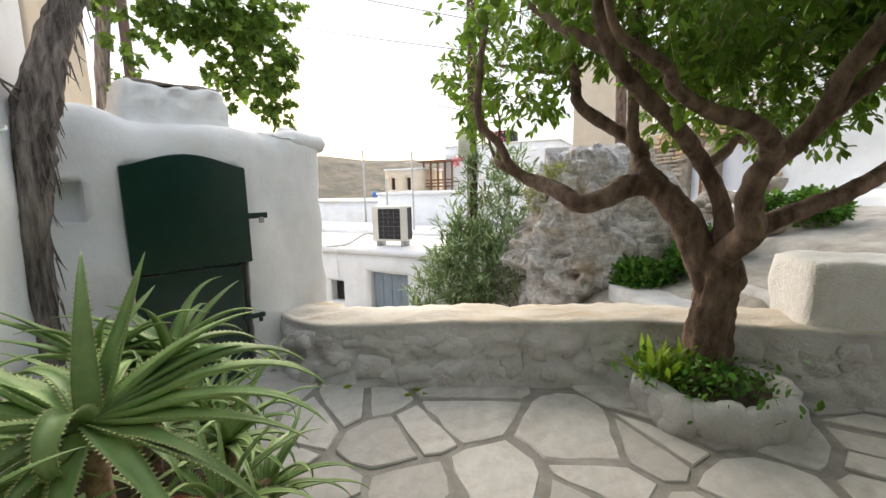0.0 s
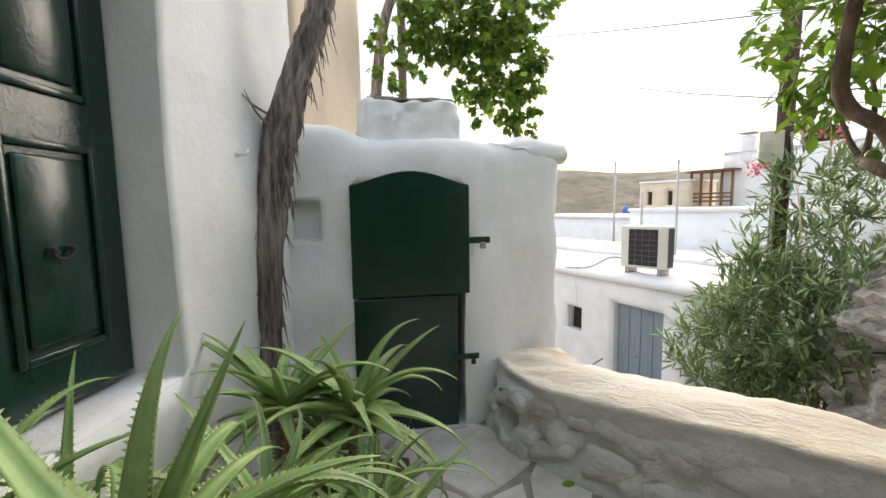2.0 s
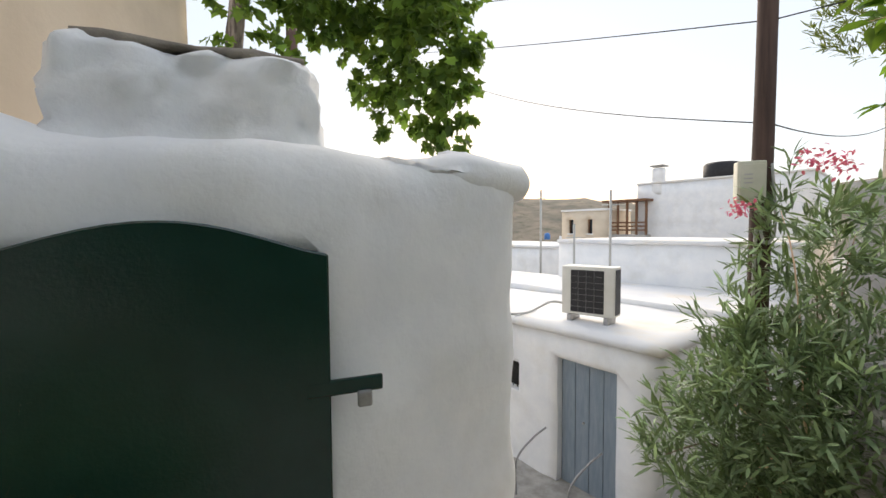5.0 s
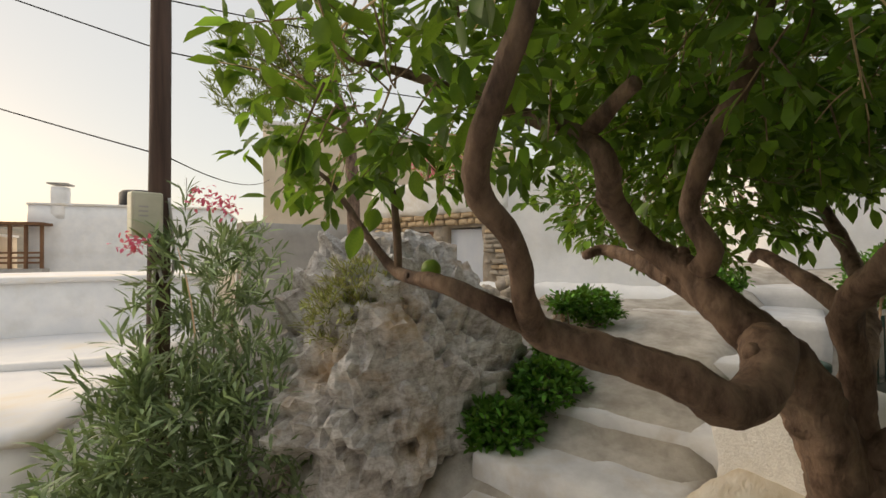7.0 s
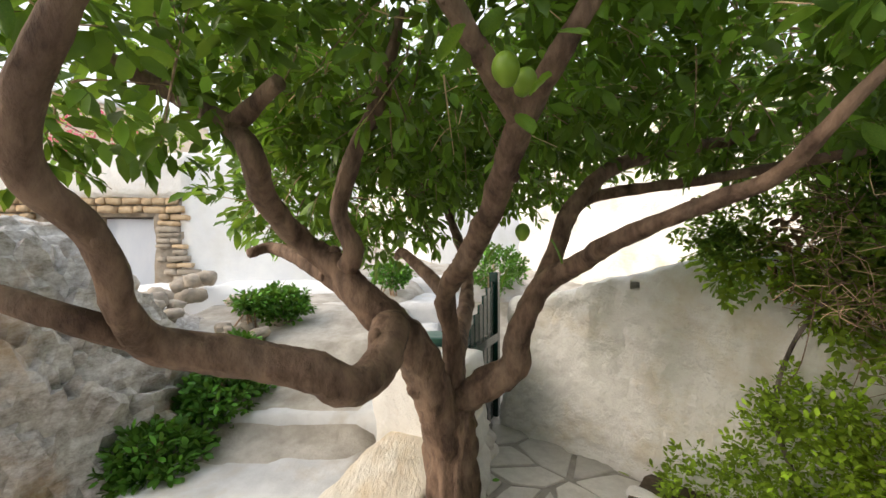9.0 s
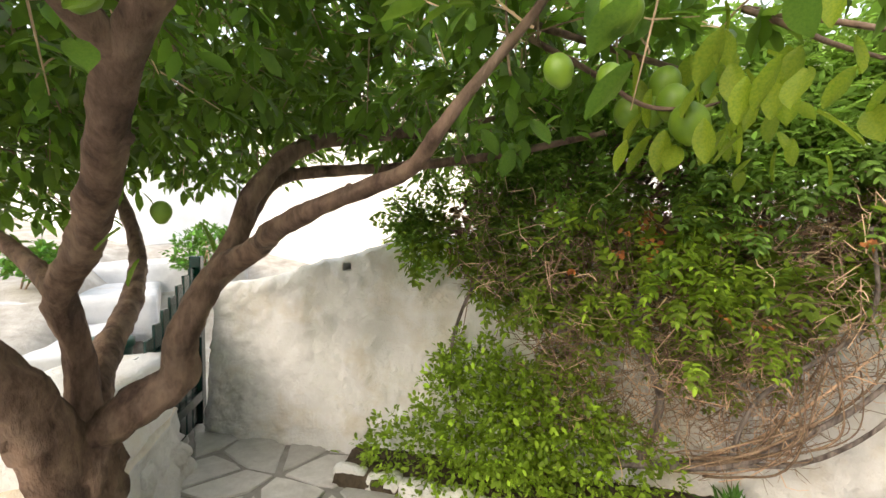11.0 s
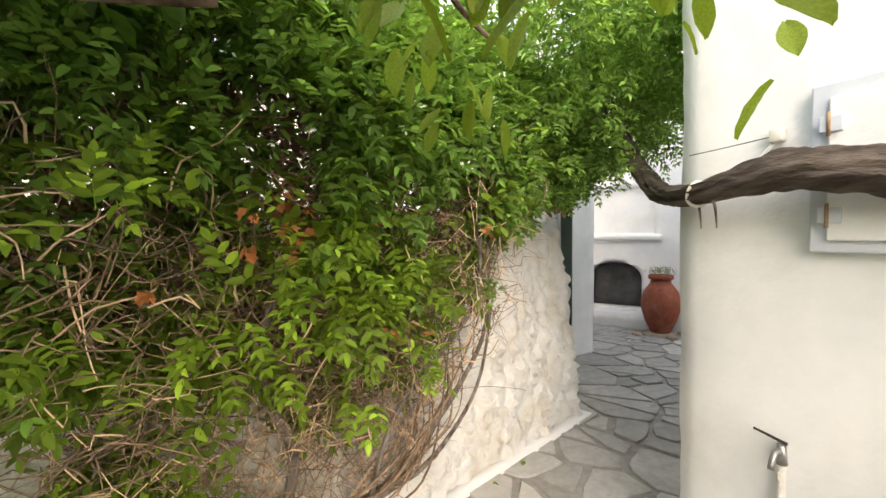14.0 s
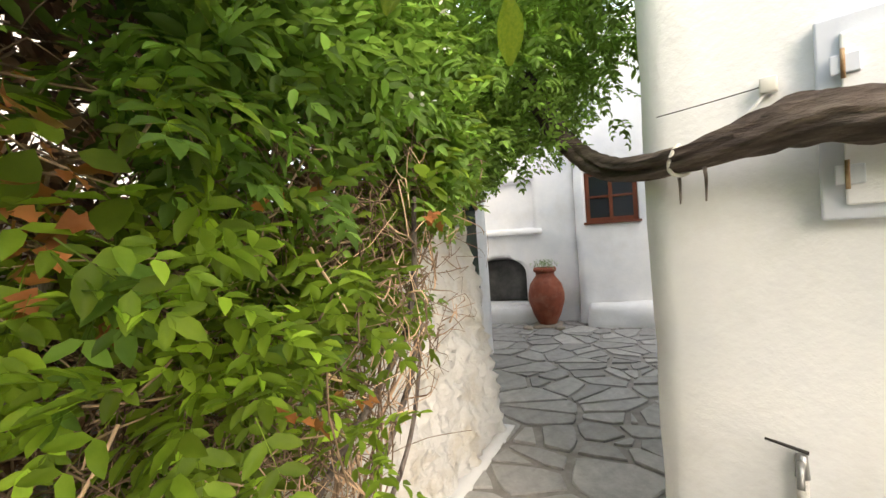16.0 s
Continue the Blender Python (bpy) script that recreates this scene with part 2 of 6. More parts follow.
# ---- mesh helpers ----
def obj(name, bm, material, parent=None, label="", smooth=True):
    me = bpy.data.meshes.new(name)
    bm.to_mesh(me)
    bm.free()
    me.materials.append(material)
    if smooth:
        me.polygons.foreach_set("use_smooth", [True] * len(me.polygons))
    ob = new(name, me)
    if parent:
        ob.parent = parent
    if label:
        ob["label"] = label
    return ob


def part(name, bm, material, parent, label="", smooth=True):
    return obj(name, bm, material, parent, label, smooth)


def thing(name, label, category, at=None, group="", kind=""):
    e = new(name)
    e.empty_display_size = 0.1
    if at is not None:
        e.matrix_basis = at if isinstance(at, Matrix) else Matrix.Translation(at)
    return tagged(e, label, category, group, kind)


def raw(name, verts, faces, material, parent=None, label="", smooth=True):
    me = bpy.data.meshes.new(name)
    me.from_pydata(verts if isinstance(verts, list) else verts.tolist(), [], faces if isinstance(faces, list) else faces.tolist())
    me.materials.append(material)
    if smooth:
        me.polygons.foreach_set("use_smooth", [True] * len(me.polygons))
    me.update()
    ob = new(name, me)
    if parent:
        ob.parent = parent
    if label:
        ob["label"] = label
    return ob


def box(x0, x1, y0, y1, z0, z1, bevel=0.0, seg=2, bm=None):
    b = bmesh.new()
    bmesh.ops.create_cube(b, size=1)
    for v in b.verts:
        v.co = Vector((x0 + (v.co.x + .5) * (x1 - x0), y0 + (v.co.y + .5) * (y1 - y0), z0 + (v.co.z + .5) * (z1 - z0)))
    if bevel:
        bmesh.ops.bevel(b, geom=list(b.edges), offset=bevel, segments=seg, affect="EDGES", profile=0.5)
    if bm is None:
        return b
    me = bpy.data.meshes.new("tmp")
    b.to_mesh(me)
    b.free()
    bm.from_mesh(me)
    bpy.data.meshes.remove(me)
    return bm


def lumpy_box(x0, x1, y0, y1, z0, z1, bevel=0.04, cell=0.12, lump=0.015, freq=3.0, seed=0.0):
    """A box of many faces with rounded edges and an uneven, hand-plastered face."""
    b = bmesh.new()
    L = (x1 - x0, y1 - y0, z1 - z0)
    n = [max(2, int(round(l / cell))) for l in L]
    idx = {}

    def vert(i, j, k):
        if (i, j, k) not in idx:
            p = Vector((x0 + L[0] * i / n[0], y0 + L[1] * j / n[1], z0 + L[2] * k / n[2]))
            q = Vector((min(max(p.x, x0 + bevel), x1 - bevel), min(max(p.y, y0 + bevel), y1 - bevel), min(max(p.z, z0 + bevel), z1 - bevel)))
            d = p - q
            if d.length > 1e-6:
                p = q + d.normalized() * bevel
                out = d.normalized()
            else:
                out = Vector((0, 0, 0))
            s = noise.noise(p * freq + Vector((seed, 0, 0))) * lump + noise.noise(p * freq * 3.1 + Vector((0, seed, 0))) * lump * 0.4
            idx[(i, j, k)] = b.verts.new(p + out * s)
        return idx[(i, j, k)]

    for k in (0, n[2]):
        for i in range(n[0]):
            for j in range(n[1]):
                f = [vert(i, j, k), vert(i + 1, j, k), vert(i + 1, j + 1, k), vert(i, j + 1, k)]
                b.faces.new(f if k else f[::-1])
    for j in (0, n[1]):
        for i in range(n[0]):
            for k in range(n[2]):
                f = [vert(i, j, k), vert(i + 1, j, k), vert(i + 1, j, k + 1), vert(i, j, k + 1)]
                b.faces.new(f[::-1] if j else f)
    for i in (0, n[0]):
        for j in range(n[1]):
            for k in range(n[2]):
                f = [vert(i, j, k), vert(i, j + 1, k), vert(i, j + 1, k + 1), vert(i, j, k + 1)]
                b.faces.new(f if i else f[::-1])
    return b


def cyl(p, q, r0, r1=None, seg=14, bm=None):
    b = bm or bmesh.new()
    p, q = Vector(p), Vector(q)
    d = q - p
    m = Matrix.Translation((p + q) / 2) @ d.to_track_quat("Z", "Y").to_matrix().to_4x4()
    bmesh.ops.create_cone(b, cap_ends=True, segments=seg, radius1=r0, radius2=r0 if r1 is None else r1, depth=d.length, matrix=m)
    return b


def smooth_path(pts, step=0.05):
    P = [Vector(p[:3]) for p in pts]
    R = [p[3] for p in pts]
    out = []
    for i in range(len(P) - 1):
        a, b, c, d = P[max(i - 1, 0)], P[i], P[i + 1], P[min(i + 2, len(P) - 1)]
        n = max(2, int((c - b).length / step))
        for k in range(n):
            t = k / n
            v = 0.5 * ((2 * b) + (c - a) * t + (2 * a - 5 * b + 4 * c - d) * t * t + (3 * b - a - 3 * c + d) * t ** 3)
            out.append((v, R[i] * (1 - t) + R[i + 1] * t))
    out.append((P[-1], R[-1]))
    return out


def tube(pts, seg=10, step=0.05, lump=0.0, freq=12.0, bm=None, groove=0.0):
    """A bent, tapering limb through (x, y, z, radius) points, with knobbly skin."""
    b = bm or bmesh.new()
    path = smooth_path(pts, step)
    prev, up, rings = None, Vector((0.31, 0.17, 0.93)), []
    for i, (p, r) in enumerate(path):
        a, c = path[max(i - 1, 0)][0], path[min(i + 1, len(path) - 1)][0]
        t = (c - a).normalized()
        u = (up - t * up.dot(t))
        if u.length < 1e-4:
            u = t.orthogonal()
        u.normalize()
        up = u
        w = t.cross(u)
        ring = []
        for k in range(seg):
            ang = 2 * math.pi * k / seg
            d = u * math.cos(ang) + w * math.sin(ang)
            rr = r
            if lump:
                rr *= 1 + lump * (noise.noise(p * freq + d * 1.3) + 0.6 * noise.noise(p * freq * 2.7 + d * 3.0))
            if groove:
                rr *= 1 + groove * noise.noise(Vector((ang * 3.6 + 2 * math.sin(i * 0.09), i * 0.04, 5.0)))
            ring.append(b.verts.new(p + d * rr))
        rings.append(ring)
    for r0, r1 in zip(rings, rings[1:]):
        for k in range(seg):
            b.faces.new((r0[k], r0[(k + 1) % seg], r1[(k + 1) % seg], r1[k]))
    b.faces.new(rings[0][::-1])
    b.faces.new(rings[-1])
    return b


def lathe(profile, seg=28, bm=None):
    b = bm or bmesh.new()
    rings = [[b.verts.new((r * math.cos(2 * math.pi * k / seg), r * math.sin(2 * math.pi * k / seg), z)) for k in range(seg)] for r, z in profile]
    for a, c in zip(rings, rings[1:]):
        for k in range(seg):
            b.faces.new((a[k], a[(k + 1) % seg], c[(k + 1) % seg], c[k]))
    b.faces.new(rings[0][::-1])
    b.faces.new(rings[-1])
    return b


def rubble(q, scale=5.0):
    """How proud a whitewashed field stone stands at q: 0 in a joint, 1 on a stone."""
    w = Vector((q.x + .08 * noise.noise(q * 4), q.y + .08 * noise.noise(q * 4 + Vector((7, 0, 0))), q.z * 1.6 + .1 * noise.noise(q * 3)))
    dd = noise.voronoi(w * scale)[0]
    return min(1.0, (dd[1] - dd[0]) * 2.0)


def carve(ob, cutters):
    """Cuts the given meshes out of ob (real openings)."""
    made = []
    for c in cutters:
        me = bpy.data.meshes.new("cutter")
        c.to_mesh(me)
        c.free()
        co = new("cutter", me)
        co.parent = ob.parent
        co.matrix_basis = ob.matrix_basis
        md = ob.modifiers.new("cut", "BOOLEAN")
        md.operation, md.object, md.solver = "DIFFERENCE", co, "EXACT"
        made.append(co)
    bpy.context.view_layer.update()
    dg = bpy.context.evaluated_depsgraph_get()
    me = bpy.data.meshes.new_from_object(ob.evaluated_get(dg))
    ob.modifiers.clear()
    ob.data = me
    for co in made:
        bpy.data.objects.remove(co)
    return ob


def local(ox, oy, ux, uy, oz=0.0):
    """A frame along a wall: x along it, y into it, z up."""
    n = math.hypot(ux, uy)
    ux, uy = ux / n, uy / n
    return Matrix(((ux, -uy, 0, ox), (uy, ux, 0, oy), (0, 0, 1, oz), (0, 0, 0, 1)))


GATE = local(-2.13, 2.88, .745, .667)
HOUSE = local(-.93, -.18, -.47, .883)
BACK = local(3.95, 2.2, -.7246, -.689)
FAR = local(-2.63, -6.76, -.796, .605)
LOWER = local(-8.03, 13.41, .84, -.54)

# ---- leaves ----
LEAF = (np.array([(0, 0, 0), (.3, .2, .05), (.3, 0, -.02), (.3, -.2, .05), (.68, .19, .02), (.68, 0, -.05), (.68, -.19, .02), (1, 0, -.12)]),
        [(0, 2, 1), (0, 3, 2), (1, 2, 5, 4), (2, 3, 6, 5), (4, 5, 7), (5, 6, 7)])
SLIM = (np.array([(0, 0, 0), (.35, .075, .02), (.35, -.075, .02), (.75, .06, -.03), (.75, -.06, -.03), (1, 0, -.1)]),
        [(0, 2, 1), (1, 2, 4, 3), (3, 4, 5)])
OVAL = (np.array([(0, 0, 0), (.18, .17, .04), (.18, -.17, .04), (.46, .27, .05), (.46, -.27, .05), (.78, .19, 0), (.78, -.19, 0), (1, 0, -.1), (.46, 0, -.02)]),
        [(0, 2, 8, 1), (1, 8, 3), (2, 4, 8), (8, 5, 3), (8, 4, 6), (8, 6, 7, 5)])


def pinnate(pairs=3):
    """A feathery leaf: leaflets in pairs along a stalk, and one at its end."""
    vs, fs = [], []
    spots = [(.22 + .52 * i / (pairs - 1), sd, .34 - .05 * i) for i in range(pairs) for sd in (-1, 1)] + [(.72, 0, .32)]
    for u, sd, L in spots:
        ax, ay = (math.cos(.95), math.sin(.95) * sd) if sd else (1, 0)
        o_ = len(vs)
        for a_, b_, z_ in ((0, 0, 0), (.22, .19, .03), (.62, .2, .03), (.42, 0, -.02), (.22, -.19, .03), (.62, -.2, .03), (1, 0, -.07), (.87, .1, -.02), (.87, -.1, -.02)):
            vs.append((u + L * (a_ * ax - b_ * ay), L * (a_ * ay + b_ * ax), z_ * .6 - .12 * u * u))
        fs += [tuple(o_ + k for k in f) for f in ((0, 3, 1), (1, 3, 2), (0, 4, 3), (4, 5, 3), (3, 6, 7, 2), (3, 5, 8, 6))]
    o_ = len(vs)
    vs += [(0, .006, 0), (0, -.006, 0), (.74, 0, -.07)]
    return np.array(vs), fs + [(o_, o_ + 1, o_ + 2)]


PINNATE = pinnate()
LOBED = (np.array([(0, 0, 0), (.05, .45, .05), (.4, .3, 0), (.55, .5, .08), (.7, .2, -.02), (1, 0, -.12), (.7, -.2, -.02), (.55, -.5, .08), (.4, -.3, 0), (.05, -.45, .05), (.45, 0, -.06)]),
         [(0, 10, 2, 1), (2, 10, 4, 3), (10, 5, 4), (10, 6, 5), (8, 7, 6, 10), (0, 9, 8, 10)])


def leaves(name, pos, dirs, sizes, shape, material, parent, label="", kind="stuff", roll=1.0, rng=None):
    """Many leaves in one mesh: each with its place, way and size."""
    rng = rng or np.random.default_rng(3)
    T, F = shape
    n = len(pos)
    U = dirs / np.linalg.norm(dirs, axis=1, keepdims=True)
    ref = np.array([0, 0, 1.0]) + rng.normal(0, 0.45 * roll, (n, 3))
    V = np.cross(ref, U)
    V /= np.linalg.norm(V, axis=1, keepdims=True) + 1e-9
    W = np.cross(U, V)
    s = sizes[:, None, None]
    verts = pos[:, None, :] + s * (T[None, :, 0:1] * U[:, None] + T[None, :, 1:2] * V[:, None] + T[None, :, 2:3] * W[:, None])
    k = len(T)
    faces = [tuple(i * k + j for j in f) for i in range(n) for f in F]
    ob = raw(name, verts.reshape(-1, 3), faces, material, parent, label)
    if kind:
        ob["kind"] = kind
    return ob


def sprigs(rng, centres, ways, per, reach, droop, spread):
    """Places and ways of leaves that sit along short twigs."""
    n = len(centres)
    t = rng.uniform(0.1, 1.0, (n, per))
    side = rng.normal(0, 1, (n, per, 3))
    P = centres[:, None] + ways[:, None] * (t * reach)[..., None] + side * 0.012
    D = ways[:, None] * 0.7 + side * spread + np.array([0, 0, -droop])
    return P.reshape(-1, 3), D.reshape(-1, 3)


def in_blobs(rng, blobs, total, shell=0.55):
    vol = np.array([b[3] * b[4] * b[5] for b in blobs])
    out, ways = [], []
    for b, v in zip(blobs, vol / vol.sum()):
        n = int(total * v * (b[6] if len(b) > 6 else 1))
        d = rng.normal(0, 1, (n, 3))
        d /= np.linalg.norm(d, axis=1, keepdims=True)
        r = rng.uniform(shell ** 3, 1, (n, 1)) ** (1 / 3)
        out.append(np.array(b[:3]) + d * r * np.array(b[3:6]))
        ways.append(d + rng.normal(0, .5, (n, 3)))
    return np.vstack(out), np.vstack(ways)

# ---- ground ----
def path_z(x):
    xs = [-60, -3, -0.5, 0.8, 1.6, 2.2, 2.75, 2.8, 3.8, 3.85, 6, 8, 14, 60]
    zs = [-2.6, -2.3, -2.2, -1.3, -0.1, 0.3, 0.42, 0.55, 0.72, 0.86, 1.25, 1.5, 2.2, 4.0]
    return float(np.interp(x, xs, zs))


def ground_z(x, y):
    z = path_z(x)
    if y > 6.0:
        z = z * max(0, 1 - (y - 6) / 5) + min(1, (y - 6) / 5) * (-2.3 if x < 3 else -2.3 + min(3.2, (x - 3) * 0.55))
    if y > 14:
        z -= (y - 14) * 0.12 if y < 160 else 17.5
    if y < 3.35:                                      # under the paved court and behind the walls
        inner = -0.25
        if x > 4.25:
            inner = min(path_z(x), 0.02 + (x - 4.25) * 0.4)
        k = min(1, (3.35 - y) / 0.3)
        z = z * (1 - k) + inner * k
    return z


def spaced(lo, hi, near_lo, near_hi, fine):
    out = list(np.arange(near_lo, near_hi + 1e-6, fine))
    s, v = fine * 1.6, near_hi
    while v < hi:
        v += s
        out.append(min(v, hi))
        s *= 1.45
    s, v = fine * 1.6, near_lo
    while v > lo:
        v -= s
        out.insert(0, max(v, lo))
        s *= 1.45
    return out


gx, gy = spaced(-3000, 3000, -3, 9, 0.14), spaced(-3000, 3000, 2.9, 8, 0.14)
gv = [(x, y, ground_z(x, y) + (0.035 * noise.noise(Vector((x * 2.2, y * 2.2, 0))) + 0.02 * noise.noise(Vector((x * 7, y * 7, 3))) if y > 3.4 and abs(x) < 30 else 0)) for y in gy for x in gx]
nxg = len(gx)
gf = [(j * nxg + i, j * nxg + i + 1, (j + 1) * nxg + i + 1, (j + 1) * nxg + i) for j in range(len(gy) - 1) for i in range(nxg - 1)]
tagged(raw("ground", gv, gf, EARTH), "dry stony village ground falling towards the valley", "ground", kind="structure")

# concrete path outside the court, climbing in shallow steps
path_steps = thing("path", "rough grey concrete path climbing in broad shallow steps", "path", (0, 0, 0), kind="structure")
for x0, x1, y0, y1, z in ((1.25, 2.0, 3.45, 4.7, .14), (2.0, 2.8, 3.34, 4.75, .36), (2.8, 3.85, 3.08, 4.75, .56), (3.42, 3.85, 2.6, 3.08, .56), (3.85, 5.2, 2.9, 4.8, .86), (5.2, 6.6, 2.6, 4.9, 1.12), (6.6, 9.5, 1.5, 5.2, 1.36)):
    part("step", lumpy_box(x0, x1 + .04, y0, y1, z - .5, z, .02, .1, .012, 2.5, x0), CONCRETE, path_steps)

# far ridge
hv, hf, NA, NR = [], [], 90, 10
for i in range(NA):
    az = radians(-85 + 170 * i / (NA - 1))            # from the left of +y to its right
    crest = 5.0 - 1.4 * math.exp(-((math.degrees(az) - 8) / 14) ** 2) + .6 * math.exp(-((math.degrees(az) + 33) / 9) ** 2) + 0.9 * noise.noise(Vector((i * .21, 2, 0))) + .35 * noise.noise(Vector((i * .9, 7, 0)))
    for j in range(NR):
        k = j / (NR - 1)
        r = 330 + 420 * k
        h = -22 + (math.tan(radians(crest)) * r + 20) * math.sin(min(1, k * 1.25) * math.pi / 2) ** 1.1 + 7 * noise.noise(Vector((i * .35, j * .6, 5))) * (1 - k)
        hv.append((r * math.sin(az), r * math.cos(az), h if k < 0.99 else -40))
for i in range(NA - 1):
    for j in range(NR - 1):
        a = i * NR + j
        hf.append((a, a + 1, a + NR + 1, a + NR))
tagged(raw("backdrop", hv, hf, HILL), "low scrub-covered ridge across the valley at dusk", "hill", kind="structure")

# ---- court floor: bed of mortar; its flagstones come last in the file ----
floor = tagged(new("floor"), "irregular pale flagstones set in grey mortar", "paving", kind="structure")
bed = bmesh.new()
for poly in ([(-2.7, 2.3), (-0.6, -0.9), (4.4, 2.0), (3.4, 2.9), (1.0, 3.3), (-1.0, 4.05)], [(-1.5, -1.3), (-.4, -2.7), (4.4, 1.9), (-.6, -.2)],
             [(-1.3, -0.6), (-0.2, -2.3), (-2.0, -8.2), (-6.6, -5.2), (-3.6, -2.2)]):
    bed.faces.new([bed.verts.new((x, y, -.02 - .004 * (len(bed.faces)))) for x, y in poly])
bmesh.ops.recalc_face_normals(bed, faces=bed.faces)
for f in bed.faces:
    if f.normal.z < 0:
        f.normal_flip()
ext = bmesh.ops.extrude_face_region(bed, geom=list(bed.faces))
for g in ext["geom"]:
    if isinstance(g, bmesh.types.BMVert):
        g.co.z += .03
part("mortar_bed", bed, MORTAR, floor, "worn grey mortar joints", False)

# ---- gate wall with the green half-door (a little outhouse) ----
gate_wall = tagged(obj("wall_gate", lumpy_box(-.62, 1.71, 0, .95, -.1, 2.075, .17, .06, .035, 2.6, 3), WHITE), "thick rounded whitewashed outhouse wall", "wall", kind="structure")
gate_wall.matrix_basis = GATE


def bend(ob):
    """The end of the outhouse wall curves away."""
    for v in ob.data.vertices:
        if v.co.z > 1.8 and ob.name == "wall_gate":
            v.co.z += float(np.interp(v.co.x, [-.6, -.15, .1, 1.0, 1.2], [.05, .03, -.045, -.045, -.02])) * min(1, (v.co.z - 1.8) / .12)
        if ob.name == "wall_gate" and v.co.y < .03 and -.12 < v.co.x < .95:      # worn flat round the door
            v.co.y = max(v.co.y, -.012)
        if v.co.x > .8:
            v.co.y += .5 * (v.co.x - .8)


door_cut = box(.02, .74, -.3, .35, -.2, 1.72)
carve(gate_wall, [door_cut, box(-.37, -.19, -.3, .14, 1.36, 1.62, .015), box(-.58, -.47, -.3, .1, .85, 1.03, .03)])
bend(gate_wall)
gate_cap = tagged(obj("wall_coping", lumpy_box(.98, 1.79, -.015, .9, 1.905, 2.09, .09, .04, .022, 4.5, 8), WHITE), "rounded whitewashed coping bulging over the outhouse wall", "coping", kind="structure")
gate_cap.matrix_basis = GATE
for v in gate_cap.data.vertices:                       # the coping fades into the wall
    k = min(1, max(0, (v.co.x - .98) / .42))
    v.co.y += .13 * (1 - k) ** 1.5 if v.co.y < .4 else 0
    v.co.z -= .012 + .09 * (1 - k) ** 1.5 if v.co.z > 2.0 else -.05 * (1 - k)
bend(gate_cap)
chim_base = thing("chimney", "stubby whitewashed stone chimney with a slate lid", "chimney", GATE @ Matrix.Translation((.43, .52, 1.99)))
part("shaft", lumpy_box(-.38, .38, -.33, .33, -.06, .33, .045, .035, .05, 7.0, 5), WHITE, chim_base)
for v in chim_base.children[0].data.vertices:          # courses of stone under the whitewash, leaning inwards
    q = Vector((v.co.x, v.co.y, v.co.z * 1.3))
    k = .035 * (rubble(q + Vector((3, 1, 0)), 5.0) - .5) - .05 * max(0, v.co.z) / .33
    d_ = Vector((v.co.x / .38, v.co.y / .33, 0))
    v.co += d_.normalized() * k * min(1, d_.length * 1.5) if d_.length > .3 else Vector()
part("lid", lumpy_box(-.31, .31, -.27, .27, .318, .35, .012, .08, .02, 5.0, 9), RUBBLE, chim_base, "flat grey slate lid")
small_cup = thing("roof_stone", "small whitewashed stone on the coping", "stone", GATE @ Matrix.Translation((1.45, .68, 2.085)))
part("stone", lumpy_box(-.08, .08, -.06, .06, 0, .07, .03, .04, .02, 9, 4), WHITE, small_cup)


def arch_slab(x0, x1, z0, z1, rise, y0, y1, n=16):
    b = bmesh.new()
    pts = [(x0, z0), (x1, z0)] + [(x1 + (x0 - x1) * i / n, z1 + rise * math.sin(math.pi * i / n) ** 1.3) for i in range(n + 1)]
    f = b.faces.new([b.verts.new((x, y0, z)) for x, z in pts])
    e = bmesh.ops.extrude_face_region(b, geom=[f])
    for g in e["geom"]:
        if isinstance(g, bmesh.types.BMVert):
            g.co.y = y1
    bmesh.ops.recalc_face_normals(b, faces=b.faces)
    bmesh.ops.bevel(b, geom=list(b.edges), offset=.005, segments=1, affect="EDGES")
    return b


stable_door = thing("door_1", "closed dark green two-leaf stable door with arched top", "door", GATE, kind="structure")
up = part("upper_leaf", arch_slab(-.01, .765, .985, 1.71, .09, -.045, .02), GREEN, stable_door, smooth=False)
lo = part("lower_leaf", box(-.005, .685, -.025, .02, .05, .972, .006), GREEN, stable_door, smooth=False)
h1 = part("hasp", box(.70, .91, -.046, -.031, 1.32, 1.365, .006), GREEN, up, "green painted iron hasp", False)
part("padlock", box(.835, .875, -.066, -.046, 1.285, 1.33, .006), METAL, h1, "small brass-grey padlock", False)
part("hasp", box(.66, .83, -.045, -.026, .52, .56, .006), GREEN, lo, "green painted iron hasp", False)
part("padlock", box(.77, .80, -.066, -.045, .49, .525, .006), DARK_METAL, lo, "dark padlock", False)
part("threshold", box(-.03, .74, -.04, .3, -.05, .05, .01), CONCRETE, stable_door, "worn threshold")

# ---- the house: long whitewashed wall ----
house = tagged(obj("wall_house", lumpy_box(-.41, 5.3, 0, 5.6, -.2, 6.4, .10, .13, .02, 1.6, 1), WHITE), "smooth whitewashed house wall with softened edges", "wall", kind="structure")
house.matrix_basis = HOUSE
carve(house, [box(1.02, 2.135, -.3, .25, .93, 2.75, .02)])
# thin slab over the same wall; its beige paints in the low sun's glow
house_end = tagged(obj("wall_limewash", lumpy_box(3.32, 5.28, -.012, .3, 1.6, 6.35, .01, .13, .008, 1.6, 1), BEIGE), "end of the house wall with peach sunset glow in its colour", "wall", kind="structure")
house_end.matrix_basis = HOUSE
house_sill = tagged(obj("window_sill", lumpy_box(.96, 2.19, -.004, .24, .74, .945, .03, .07, .008, 4, 2), WHITE), "rounded whitewashed window sill", "sill", kind="structure")
house_sill.matrix_basis = HOUSE

